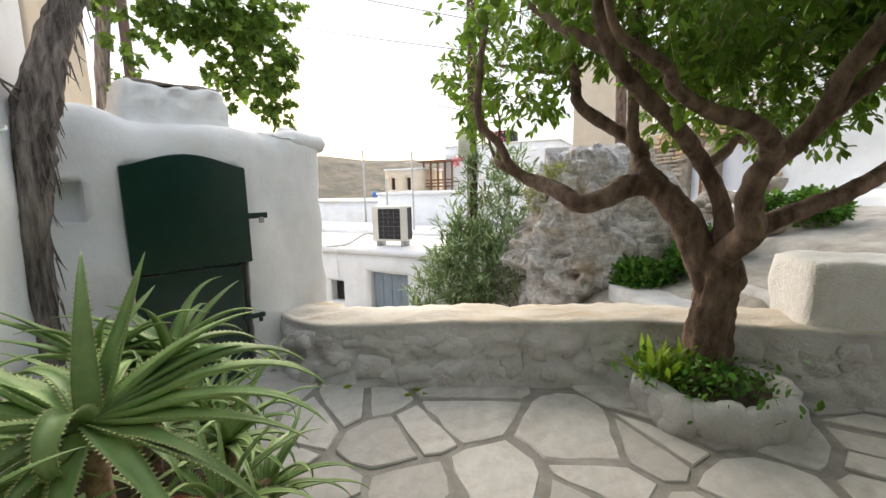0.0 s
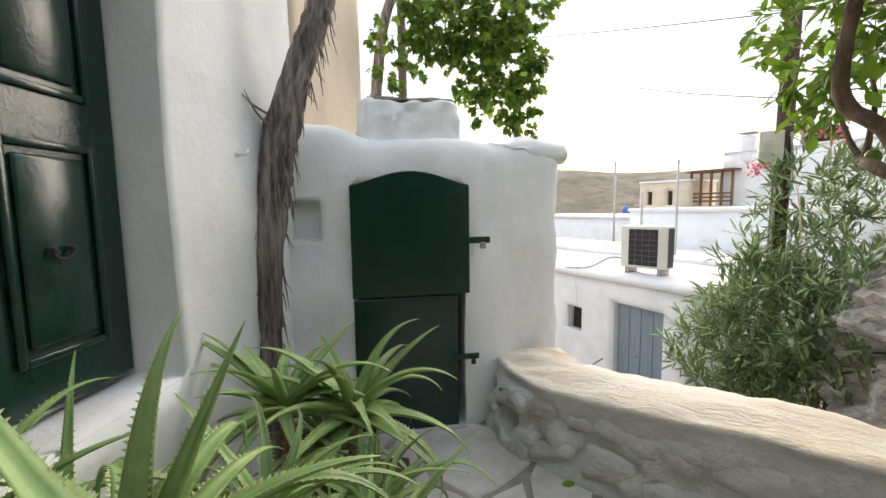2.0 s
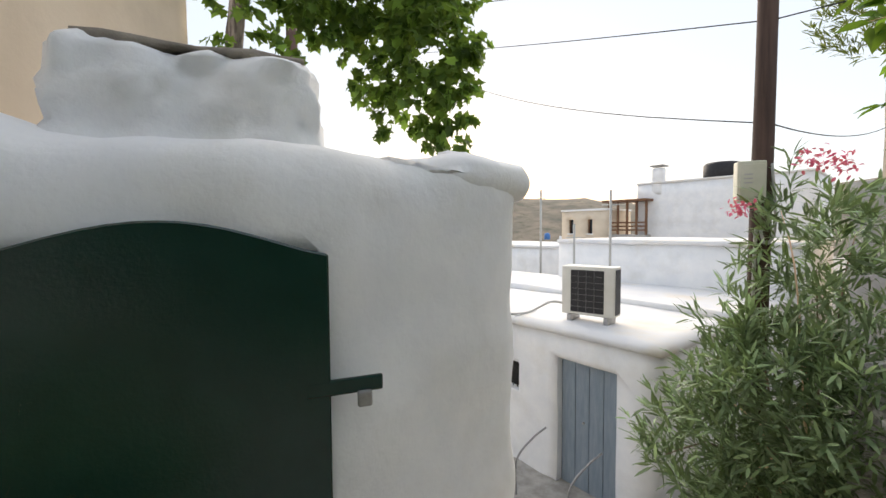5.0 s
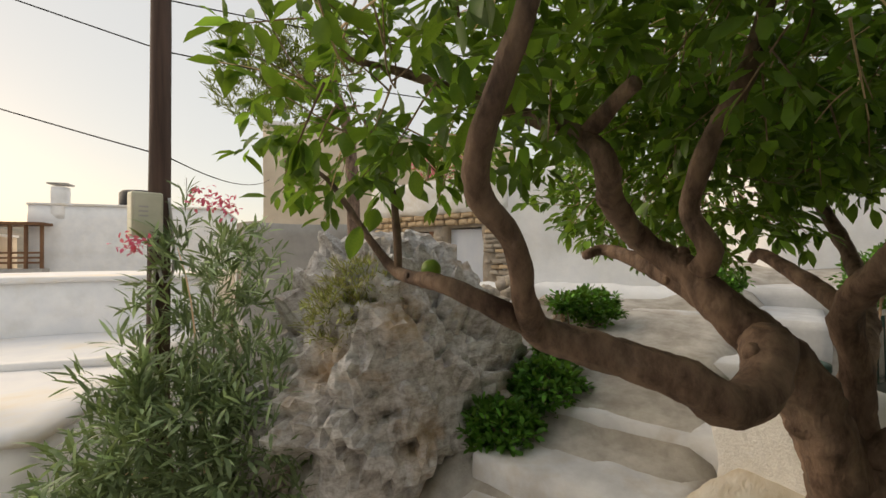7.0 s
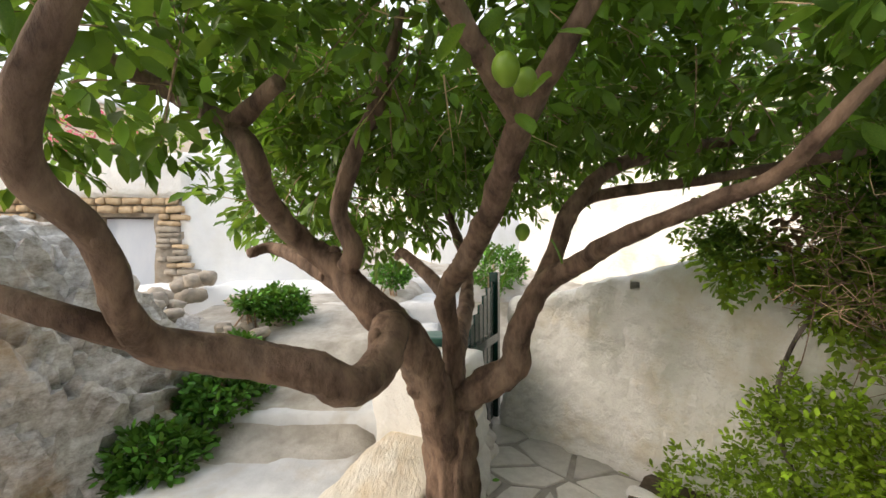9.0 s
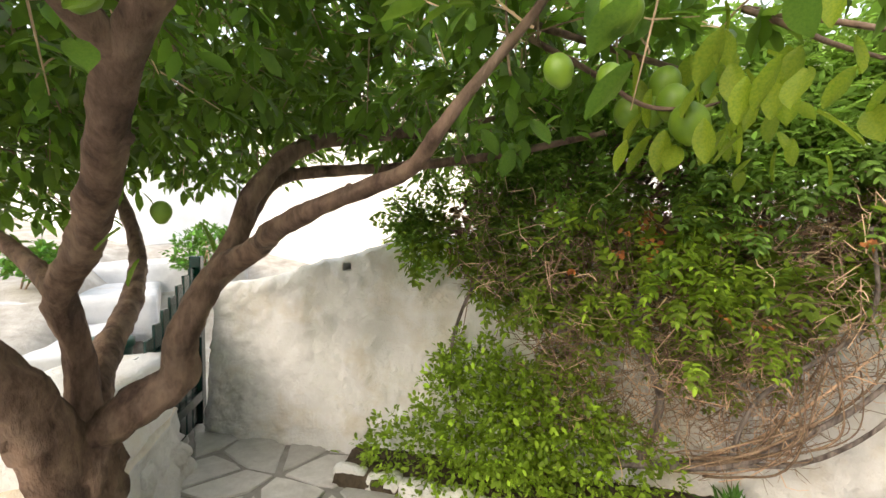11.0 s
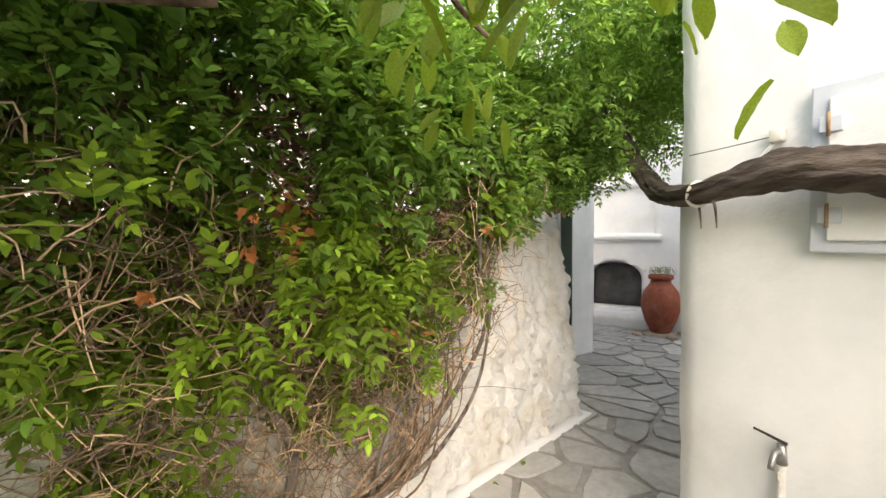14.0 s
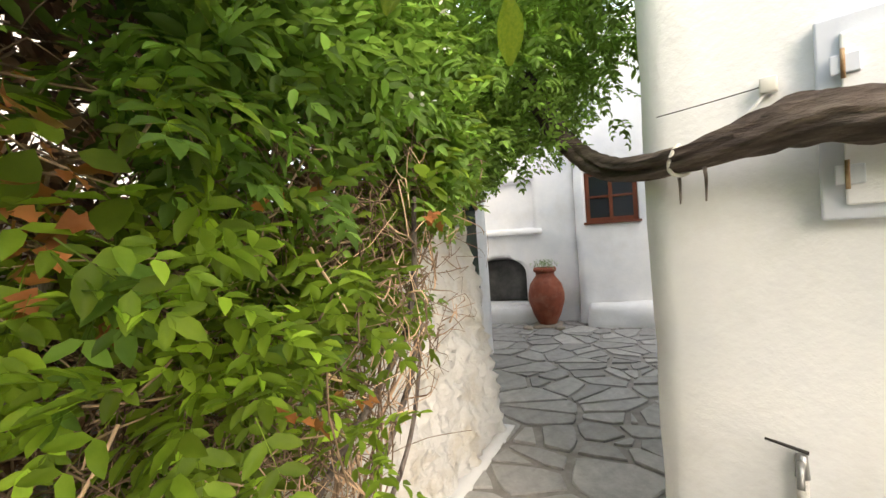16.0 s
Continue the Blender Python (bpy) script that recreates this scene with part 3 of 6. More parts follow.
shutter = thing("window_1", "closed dark green panelled wooden shutters", "shutters", HOUSE, kind="structure")
for k, x0 in enumerate((1.09, 1.615)):
    leaf = part("leaf", box(x0, x0 + .51, .185, .225, .97, 2.7, .004), GREEN, shutter, smooth=False)
    for z0, z1 in ((1.12, 1.78), (1.92, 2.55)):
        fr = bmesh.new()
        for a in ((x0 + .10, x0 + .125, z0, z1), (x0 + .385, x0 + .41, z0, z1), (x0 + .125, x0 + .385, z0, z0 + .025), (x0 + .125, x0 + .385, z1 - .025, z1)):
            box(a[0], a[1], .168, .186, a[2], a[3], .006, 2, fr)
        part("moulding", fr, GREEN, leaf)
        part("panel", box(x0 + .145, x0 + .365, .174, .186, z0 + .045, z1 - .045, .01), GREEN, leaf)
    ring = tube([(x0 + .25 + .034 * math.cos(a), .158, 1.452 + .03 * math.sin(a), .006) for a in np.linspace(math.pi, 2 * math.pi, 9)], 8, .01)
    for sx in (-.034, .034):
        cyl((x0 + .25 + sx, .186, 1.455), (x0 + .25 + sx, .148, 1.455), .009, .007, 8, ring)
    part("drop_handle", ring, DARK_METAL, leaf, "black iron drop handle")

# small pale shutter near the corner, tap, lamp bracket
pale = thing("window_2", "closed white painted wooden shutter with rusty hinges", "shutter", HOUSE, kind="structure")
part("frame", box(.17, .78, -.05, .005, 1.72, 2.36, .008), PALE_DOOR, pale, smooth=False)
pl = part("panel", box(.23, .74, -.068, -.045, 1.765, 2.30, .006), WHITE, pale, smooth=False)
for z in (1.86, 2.2):
    hg = part("hinge", box(.205, .275, -.08, -.067, z - .03, z + .03, .004), PALE_DOOR, pl, "white painted hinge", False)
    part("hinge_pin", cyl((.235, -.082, z - .045), (.235, -.082, z + .045), .006), RUST, hg, "rusty hinge pin")
tap = thing("water_tap", "old brass garden tap on a whitewashed pipe", "tap", HOUSE @ Matrix.Translation((.09, 0, .86)))
part("pipe", tube([(0, -.02, -.9, .018), (0, -.03, -.3, .018), (0, -.03, -.02, .018)], 10), WHITE_OLD, tap, "whitewashed pipe")
tb = part("valve", cyl((0, -.03, -.03), (0, -.03, .05), .022, .016), METAL, tap)
part("spout", tube([(0, -.03, .02, .012), (-.0, -.09, .03, .012), (0, -.12, -.03, .012)], 8, .02), METAL, tap)
part("lever", tube([(.02, -.03, .06, .007), (-.05, -.035, .075, .006), (-.1, -.04, .085, .005)], 6, .03), DARK_METAL, tap, "dark iron lever")
brk = thing("cable_bracket", "small white plastic junction box with stretched wire", "junction box", HOUSE @ Matrix.Translation((.05, 0, 2.2)))
part("case", box(-.025, .025, -.04, .0, -.025, .03, .006), AC_WHITE, brk)
part("wire", tube([(-.02, -.03, 0, .0022), (-.2, -.03, -.012, .0022), (-.36, -.03, -.02, .0022)], 5, .05), CABLE, brk)
part("stay", tube([(-.01, -.02, -.02, .006), (-.09, -.015, -.11, .006), (-.16, -.01, -.16, .006)], 6, .05), WHITE, brk, "painted iron stay")
nail = thing("wall_hook", "whitewashed hook with a stub of wire", "hook", HOUSE @ Matrix.Translation((2.61, 0, 1.83)))
part("hook", tube([(0, .01, 0, .012), (0, -.03, .0, .011), (.02, -.05, .012, .007), (.03, -.045, .03, .004)], 8, .02), WHITE, nail)

# ---- bench wall along the drop ----
bench_w = thing("bench", "low whitewashed rubble bench with a worn sloping top", "bench", (0, 0, 0), kind="structure")
bl = [(-1.6, 3.66, .47), (-1.2, 3.22, .47), (-.5, 3.05, .5), (.05, 3.02, .5), (.9, 2.93, .5), (1.5, 2.85, .5), (2.1, 2.68, .5), (2.7, 2.45, .5), (3.35, 2.3, .5)]
bb = bmesh.new()
samples = smooth_path([(x, y, 0, z) for x, y, z in bl], .035)
rows_b = []
for i, (p, h) in enumerate(samples):
    a, c = samples[max(i - 1, 0)][0], samples[min(i + 1, len(samples) - 1)][0]
    t = (c - a).normalized()
    nrm = Vector((-t.y, t.x, 0))
    prof = [(-.02, -.3), (-.0, .0)] + [(.1 * (k / 12) ** 1.1, .0 + (h - .03) * k / 12) for k in range(1, 13)] + [(.095, h - .016), (.1, h - .002), (.12, h + .006), (.17, h + .006), (.22, h), (.32, h + .005), (.45, h + .0), (.58, h - .01), (.66, h - .02), (.70, h - .07), (.71, .2), (.71, -.9)]
    row = []
    for d, z in prof:
        q = p + nrm * d + Vector((0, 0, z))
        s = 0.035 * noise.noise(q * 3.4) + 0.012 * noise.noise(q * 9) + (.1 * (rubble(q, 4.2) - .6) * max(0, 1 - abs(z - .22) / .26) if d < .13 else .03 * noise.noise(q * 6) + .045 * noise.noise(Vector((q.x * 2, q.y * 9, 0))) + .02 * noise.noise(q * 15))
        q = q + (-nrm * s if d < .13 else Vector((0, 0, s * .55)))
        row.append(bb.verts.new(q))
    rows_b.append(row)
for a, c in zip(rows_b, rows_b[1:]):
    for k in range(len(a) - 1):
        bb.faces.new((a[k], c[k], c[k + 1], a[k + 1]))
bb.faces.new(rows_b[0][::-1])
bb.faces.new(rows_b[-1])
bmesh.ops.recalc_face_normals(bb, faces=bb.faces)
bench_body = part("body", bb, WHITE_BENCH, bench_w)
carve(bench_body, [lumpy_box(-1.34, -1.14, 2.95, 3.45, .1, .36, .06, .05, .03, 6, 2)])
# upward faces: worn, with the warm sky glow mixed into their colour
bench_body.data.materials.append(WARM_LIT_TOP)
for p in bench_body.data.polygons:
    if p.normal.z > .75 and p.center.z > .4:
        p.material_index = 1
# field stones that stand out of the bench's face
rng = np.random.default_rng(11)
for i in range(30):
    s = .06 + .86 * ((i % 15) + rng.uniform(-.25, .25) + .5 * (i // 15)) / 15.5
    k = int(s * (len(samples) - 2))
    p, t = samples[k][0], (samples[k + 1][0] - samples[k][0]).normalized()
    z = (.14, .31)[i // 15] + rng.uniform(-.06, .06)
    w, hh = rng.uniform(.06, .2), rng.uniform(.035, .1)
    st = lumpy_box(-w, w, -.03, .03, -hh, hh, .028, .035, .03, 8, i * 3.3)
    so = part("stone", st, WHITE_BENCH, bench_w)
    lean = .1 * (z / .47) ** 1.1
    so.matrix_basis = pose(p.x - t.y * (lean + .034), p.y + t.x * (lean + .034), z, -12, rng.uniform(-30, 30), math.degrees(math.atan2(t.y, t.x)))
# higher block and parapet at the end of the bench
block = tagged(obj("wall_parapet", lumpy_box(0, .92, -.02, .62, .3, .95, .05, .08, .035, 3.5, 6), WHITE_OLD), "whitewashed rubble parapet block above the bench", "parapet", kind="structure")
block.matrix_basis = local(2.5, 2.72, .93, -.32)

# ---- back wall, battered and lumpy ----
wall_len = 6.86
wb = bmesh.new()
rows_w = []
ns = 250
for i in range(ns + 1):
    s = wall_len * i / ns                               # from the gate end to the passage end
    h = float(np.interp(s, [0, .5, .95, 1.2, 1.7, 2.4, 4.5, wall_len], [1.32, 1.42, 1.58, 1.6, 1.76, 1.85, 1.98, 2.02]))
    e = max(0, 1 - (wall_len - s) / .3)
    push = .22 * (1 - math.sqrt(max(0, 1 - e * e)))
    row = []
    zs = [-.2] + list(np.linspace(0, h - .1, 44))
    prof = [(-.02 + .2 * (max(z, 0) / 1.6) ** 1.15 + .0, z) for z in zs]
    top = prof[-1][0]
    prof += [(top + .015, h - .05), (top + .05, h - .015), (top + .12, h), (top + .26, h), (top + .34, h - .03), (top + .38, h - .1), (.66, .3), (.68, -.2)]
    for d, z in prof:
        y = min(max(d, push), .68 - push * .6)
        v = Vector((s - (.24 * (max(z, 0) / 2) ** 1.3 + .03 * noise.noise(Vector((z * 6, 3, 0)))) * max(0, 1 - (wall_len - s) / 1.2), y, z))
        q = BACK @ v
        k = .055 * noise.noise(q * 2.6) + .024 * noise.noise(q * 6.3) + .01 * noise.noise(q * 14) + (.075 * (rubble(q, 6.5) - .6) * float(np.interp(s, [0, 2.5, 4.2, 6.86], [.4, .45, 1, 1])) if d < .35 else 0)
        row.append(wb.verts.new(v + Vector((0, -k if d < .4 else 0, k * .6 if z > h - .06 else 0))))
    rows_w.append(row)
for a, c in zip(rows_w, rows_w[1:]):
    for k in range(len(a) - 1):
        wb.faces.new((a[k], c[k], c[k + 1], a[k + 1]))
wb.faces.new(rows_w[0][::-1])
wb.faces.new(rows_w[-1])
bmesh.ops.recalc_face_normals(wb, faces=wb.faces)
back_wall = tagged(obj("wall_back", wb, WHITE_OLD), "lumpy battered whitewashed rubble wall with yellow stains", "wall", kind="structure")
back_wall.matrix_basis = BACK
carve(back_wall, [lumpy_box(1.27, 1.36, -.1, .5, 1.5, 1.575, .02, .04, .01, 9, 3)])
skirt = tagged(obj("trim", lumpy_box(4.3, 6.8, -.08, .05, -.1, .035, .02, .09, .012, 4, 8), WHITE), "thin whitewashed mortar skirting along the wall foot", "skirting", kind="structure")
skirt.matrix_basis = BACK

# ---- passage and inner court beyond ----
pillar = tagged(obj("wall_pillar", lumpy_box(0, .55, 0, .6, -.1, 3.2, .03, .12, .012, 2, 7), WHITE), "whitewashed door pier in the passage", "pier", kind="structure")
pillar.matrix_basis = local(-1.38, -4.32, -.87, -.49)
side_wall = tagged(obj("wall_side", lumpy_box(0, 3.3, 0, .5, -.1, 4.6, .04, .2, .02, 2, 2), WHITE), "whitewashed wall of the inner court", "wall", kind="structure")
side_wall.matrix_basis = local(-1.75, -4.75, -.4, -.92)
dark_door = thing("door_2", "dark green door leaf standing open in the passage", "door", local(-1.0, -2.85, -.28, -.96), kind="structure")
part("leaf", box(0, 1.45, .1, .14, .02, 2.1, .005), GREEN, dark_door, smooth=False)
part("frame", box(-.03, .05, .04, .16, 0, 2.2, .006), GREEN, dark_door, smooth=False)
lintel_wall = tagged(obj("wall_lintel", lumpy_box(-.2, 1.9, .2, .6, -.1, 4.4, .04, .2, .02, 2, 2), WHITE), "whitewashed wall behind the passage door", "wall", kind="structure")
lintel_wall.matrix_basis = local(-1.0, -2.85, -.28, -.96)
far_wall = tagged(obj("wall_far", lumpy_box(-2.2, 1.9, 0, .6, -.1, 5.4, .05, .13, .03, 2, 4), WHITE), "whitewashed end wall with a shallow arched recess", "wall", kind="structure")
far_wall.matrix_basis = FAR


def arch_cut(x0, x1, z0, z1, y0, y1):
    b = bmesh.new()
    r = (x1 - x0) / 2
    pts = [(x0, z0), (x1, z0)] + [((x0 + x1) / 2 + r * math.cos(math.pi * i / 14), z1 - .32 + .32 * math.sin(math.pi * i / 14)) for i in range(15)]
    f = b.faces.new([b.verts.new((x, y0, z)) for x, z in pts])
    e = bmesh.ops.extrude_face_region(b, geom=[f])
    for g in e["geom"]:
        if isinstance(g, bmesh.types.BMVert):
            g.co.y = y1
    bmesh.ops.recalc_face_normals(b, faces=b.faces)
    return b


carve(far_wall, [arch_cut(-.08, .93, .36, 1.27, -.3, .42), box(-1.5, 1.15, -.3, .1, 1.8, 2.7, .03)])
hearth = tagged(obj("ledge", lumpy_box(-.3, 1.2, -.28, .1, -.05, .3, .03, .1, .02, 3, 3), WHITE), "low whitewashed hearth step under the arch", "ledge", kind="structure")
hearth.matrix_basis = FAR
shelf_l = tagged(obj("ledge", lumpy_box(-1.2, 1.28, -.1, .12, 1.68, 1.8, .03, .1, .02, 3, 5), WHITE), "rounded plaster shelf above the arch", "ledge", kind="structure")
shelf_l.matrix_basis = FAR
# the recess's depth of shade is painted into this dark back
hearth_pit = tagged(obj("recess", lumpy_box(-.05, .9, .3, .5, .36, 1.2, .02, .15, .02, 4, 3), RECESS_SHADE), "grey back of the arched recess, shade in its colour", "recess", kind="structure")
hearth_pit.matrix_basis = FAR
right_wall = tagged(obj("wall_inner", lumpy_box(1.9, 6.2, -.25, .6, -.1, 5.4, .08, .13, .03, 2, 6), WHITE), "whitewashed inner wall with a brown wooden window", "wall", kind="structure")
right_wall.matrix_basis = FAR
carve(right_wall, [box(2.08, 2.95, -.6, .2, 1.82, 2.72, .01)])
win3 = thing("window_3", "red-brown wooden casement window half open", "window", FAR, kind="structure")
wf = bmesh.new()
for a in ((2.09, 2.16, 1.83, 2.71), (2.87, 2.94, 1.83, 2.71), (2.16, 2.87, 1.83, 1.9), (2.16, 2.87, 2.64, 2.71), (2.48, 2.54, 1.9, 2.64), (2.16, 2.48, 2.25, 2.29), (2.54, 2.87, 2.25, 2.29)):
    box(a[0], a[1], -.2, -.13, a[2], a[3], .006, 1, wf)
part("frame", wf, RED_WOOD, win3, smooth=False)
for x0, x1 in ((2.16, 2.48), (2.54, 2.87)):
    for z0, z1 in ((1.9, 2.25), (2.29, 2.64)):
        part("pane", box(x0, x1, -.17, -.162, z0, z1), glass, win3, smooth=False)
part("sill", box(2.04, 2.98, -.3, -.1, 1.79, 1.83, .008), RED_WOOD, win3, smooth=False)
mound = tagged(obj("plinth", lumpy_box(2.0, 5.0, -.6, -.2, -.1, .42, .15, .1, .05, 2, 9), WHITE), "rounded whitewashed wall foot", "plinth", kind="structure")
mound.matrix_basis = FAR
house_rear = tagged(obj("wall_rear", lumpy_box(0, 5.5, 0, .5, -.1, 4.4, .05, .3, .02, 2, 2), WHITE), "plain whitewashed rear wall", "wall", kind="structure")
house_rear.matrix_basis = local(-7.6, -2.2, -.0, -1)

jar = thing("clay_jar", "large red terracotta storage jar with a small succulent", "jar", FAR @ Matrix.Translation((1.32, -.42, .06)))
part("body", lathe([(.0, 0), (.15, 0), (.17, .03), (.25, .2), (.315, .42), (.32, .55), (.28, .72), (.20, .83), (.165, .88), (.165, .95)], 32), TERRA, jar)
part("collar", lathe([(.165, .93), (.2, .95), (.205, 1.0), (.19, 1.02), (.14, 1.02), (.13, .97)], 32), TERRA, jar, "thick rolled rim")
part("saucer", lumpy_box(-.26, .26, -.24, .24, -.06, .0, .03, .06, .02, 6, 3), RUBBLE, jar, "flat stones under the jar")
rj = np.random.default_rng(5)
pc = rj.normal(0, 1, (160, 3)) * np.array([.11, .11, .03]) + np.array([0, 0, 1.06])
leaves("succulent", pc, rj.normal(0, 1, (160, 3)) + np.array([0, 0, .8]), rj.uniform(.06, .1, 160), SLIM, OLEANDER_LEAF, jar, "grey-green succulent")
for i, (x, y) in enumerate(((1.0, -.75), (1.55, -.72))):
    stn = thing("loose_stone", "loose brown stone on the paving", "stone", FAR @ Matrix.Translation((x, y, .03)), "loose stones")
    part("stone", lumpy_box(-.09, .09, -.06, .06, -.02, .06, .035, .04, .03, 9, i), RUBBLE, stn)

# ---- lemon tree ----
WALKWAY = [(-.12, .0), (-.2, .7), (-.5, 1.5), (-.82, 2.64), (-.5, 2.95), (-.4, 2.6), (.15, 2.2), (.3, 1.7), (.53, 1.38), (.6, .85)]


def clear_of_walk(P, gap=0.34, top=2.35):
    ok = np.ones(len(P), bool)
    for (ax, ay), (bx, by) in zip(WALKWAY, WALKWAY[1:]):
        a, d = np.array([ax, ay]), np.array([bx - ax, by - ay])
        t = np.clip(((P[:, :2] - a) @ d) / (d @ d), 0, 1)
        near = np.linalg.norm(P[:, :2] - a - t[:, None] * d, axis=1) < gap
        ok &= ~(near & (P[:, 2] < top))
    return ok


lemon = thing("lemon_tree", "old lemon tree with thick twisting limbs and green fruit", "tree", (0, 0, 0))
T1 = (1.82, 2.70, 1.02)
trunk = part("trunk", tube([(1.72, 2.66, .1, .17), (1.75, 2.68, .35, .135), (1.8, 2.71, .7, .125), (1.82, 2.71, .9, .135), (*T1, .11)], 28, .025, .1, 9, groove=.42), LEMON_BARK, lemon)
lr0 = np.random.default_rng(19)
BOUGHS = {
    "left": [(1.79, 2.73, .78, .1), (1.71, 2.79, 1.08, .112), (1.61, 2.87, 1.33, .105), (1.5, 2.98, 1.5, .09), (1.47, 3.12, 1.64, .075), (1.5, 3.22, 1.76, .066), (1.5, 3.4, 1.89, .054), (1.25, 3.45, 2.05, .048), (1.08, 3.42, 2.18, .044), (1.1, 3.52, 2.31, .04), (1.15, 3.82, 2.48, .033), (1.0, 4.0, 2.57, .028), (.8, 4.2, 2.66, .02), (.6, 4.45, 2.75, .01)],
    "left_stub": [(1.47, 3.12, 1.64, .06), (1.62, 3.4, 1.78, .045), (1.78, 3.66, 1.86, .03), (1.7, 3.75, 1.83, .024)],
    "cut_stub": [(1.1, 3.5, 2.31, .038), (1.04, 3.38, 2.38, .03), (.98, 3.28, 2.42, .028)],
    "low": [(1.5, 2.98, 1.5, .075), (1.28, 2.95, 1.51, .08), (1.13, 2.96, 1.43, .072), (.97, 3.03, 1.39, .068), (.88, 3.12, 1.46, .064), (.8, 3.32, 1.53, .056), (.68, 3.5, 1.6, .05), (.54, 3.47, 1.71, .037), (.45, 3.45, 1.87, .032), (.34, 3.48, 1.98, .034), (.29, 3.45, 2.09, .03), (.28, 3.37, 2.25, .028), (.29, 3.3, 2.45, .026), (.36, 3.35, 2.85, .014)],
    "low_tip": [(.68, 3.5, 1.6, .04), (.54, 3.57, 1.68, .033), (.48, 3.73, 1.75, .029), (.53, 3.98, 1.78, .022), (.5, 4.1, 1.9, .014), (.47, 4.34, 2.16, .01), (.38, 4.5, 2.24, .006)],
    "low_twig": [(.53, 3.98, 1.78, .016), (.56, 4.02, 1.95, .015), (.58, 4.08, 2.15, .012), (.55, 4.2, 2.4, .007)],
    "centre": [(*T1, .07), (1.8, 2.7, 1.36, .052), (1.68, 2.73, 1.62, .05), (1.45, 2.62, 1.82, .052), (1.22, 2.55, 1.98, .05), (1.05, 2.51, 2.12, .047), (.92, 2.47, 2.26, .045), (.8, 2.38, 2.42, .035), (.75, 2.27, 2.62, .028), (.7, 2.2, 2.95, .014)],
    "centre_fork": [(.92, 2.47, 2.26, .04), (.79, 2.58, 2.37, .035), (.66, 2.7, 2.5, .03), (.5, 2.86, 2.7, .014)],
    "centre_back": [(1.68, 2.73, 1.62, .04), (1.9, 2.85, 1.72, .035), (2.1, 3.0, 1.83, .028), (2.2, 3.05, 1.8, .02)],
    "inner": [(1.5, 3.2, 1.74, .05), (1.4, 3.13, 1.85, .045), (1.43, 3.2, 2.02, .041), (1.38, 3.12, 2.27, .037), (1.32, 3.0, 2.48, .033), (1.3, 2.9, 2.85, .016)],
    "right": [(*T1, .085), (1.78, 2.5, 1.15, .085), (1.75, 2.38, 1.24, .075), (1.7, 2.36, 1.43, .064), (1.7, 2.23, 1.67, .055), (1.5, 2.1, 1.79, .047), (1.25, 2.08, 1.86, .04), (1.0, 1.98, 1.945, .029), (.9, 1.87, 2.0, .025), (.76, 1.8, 2.045, .024), (.64, 1.79, 2.115, .02), (.56, 1.74, 2.22, .016), (.46, 1.62, 2.4, .012), (.4, 1.5, 2.6, .008)],
    "right_up": [(1.7, 2.3, 1.56, .055), (1.86, 2.14, 1.82, .05), (1.9, 2.05, 2.05, .046), (1.95, 1.8, 2.3, .042), (2.05, 1.4, 2.42, .036), (2.0, .95, 2.5, .028), (1.8, .6, 2.6, .016)],
    "right_far": [(1.86, 2.14, 1.82, .045), (2.1, 1.95, 2.1, .04), (2.2, 1.7, 2.2, .035), (2.0, 1.2, 2.25, .03), (1.5, .8, 2.3, .022), (1.0, .6, 2.35, .012)],
    "far": [(*T1, .075), (2.1, 2.68, 1.24, .065), (2.6, 2.6, 1.46, .055), (3.0, 2.6, 1.75, .045), (3.3, 2.75, 2.2, .03), (3.4, 2.9, 2.6, .014)],
    "over": [(.8, 1.3, 2.55, .012), (.62, 1.2, 2.4, .009), (.48, 1.12, 2.27, .007), (.36, 1.06, 2.24, .005), (.3, 1.02, 2.25, .003)],
    "over_hang": [(.8, 1.3, 2.6, .014), (.6, .8, 2.5, .011), (.42, .48, 2.4, .008), (.28, .36, 2.34, .004)],
    "over_side": [(.3, .9, 2.55, .01), (.06, .76, 2.44, .008), (-.14, .68, 2.33, .004)],
    "over_low": [(.3, .9, 2.55, .01), (.15, .95, 2.42, .008), (.05, 1.05, 2.32, .006), (-.05, 1.1, 2.24, .004)],
}
for nm, pts in BOUGHS.items():
    part("limb", tube(pts, 16, .02, .15, 13, groove=.2), LEMON_BARK, lemon)
for k in range(30):
    pts = list(BOUGHS.values())[k % 13]
    q = smooth_path(pts, .05)
    v, r = q[int(lr0.uniform(.1, .75) * len(q))]
    n = Vector(lr0.normal(0, 1, 3)).normalized()
    part("knot", tube([(*(v + n * r * .5), r * .55), (*(v + n * r * 1.05), r * .42), (*(v + n * r * 1.25), r * .2)], 9, .012, .3, 30), LEMON_BARK, lemon)
for c, d, r in (((1.22, 2.54, 1.99), (-.9, -.2, .2), .016),):
    d = Vector(d).normalized()
    part("pruning_scar", tube([(*Vector(c), r), (*(Vector(c) + d * .03), r * .9), (*(Vector(c) + d * .04), r * .6)], 10, .01, .35, 40), CUT_WOOD, lemon, "ragged weathered pruning scar")
lr = np.random.default_rng(21)
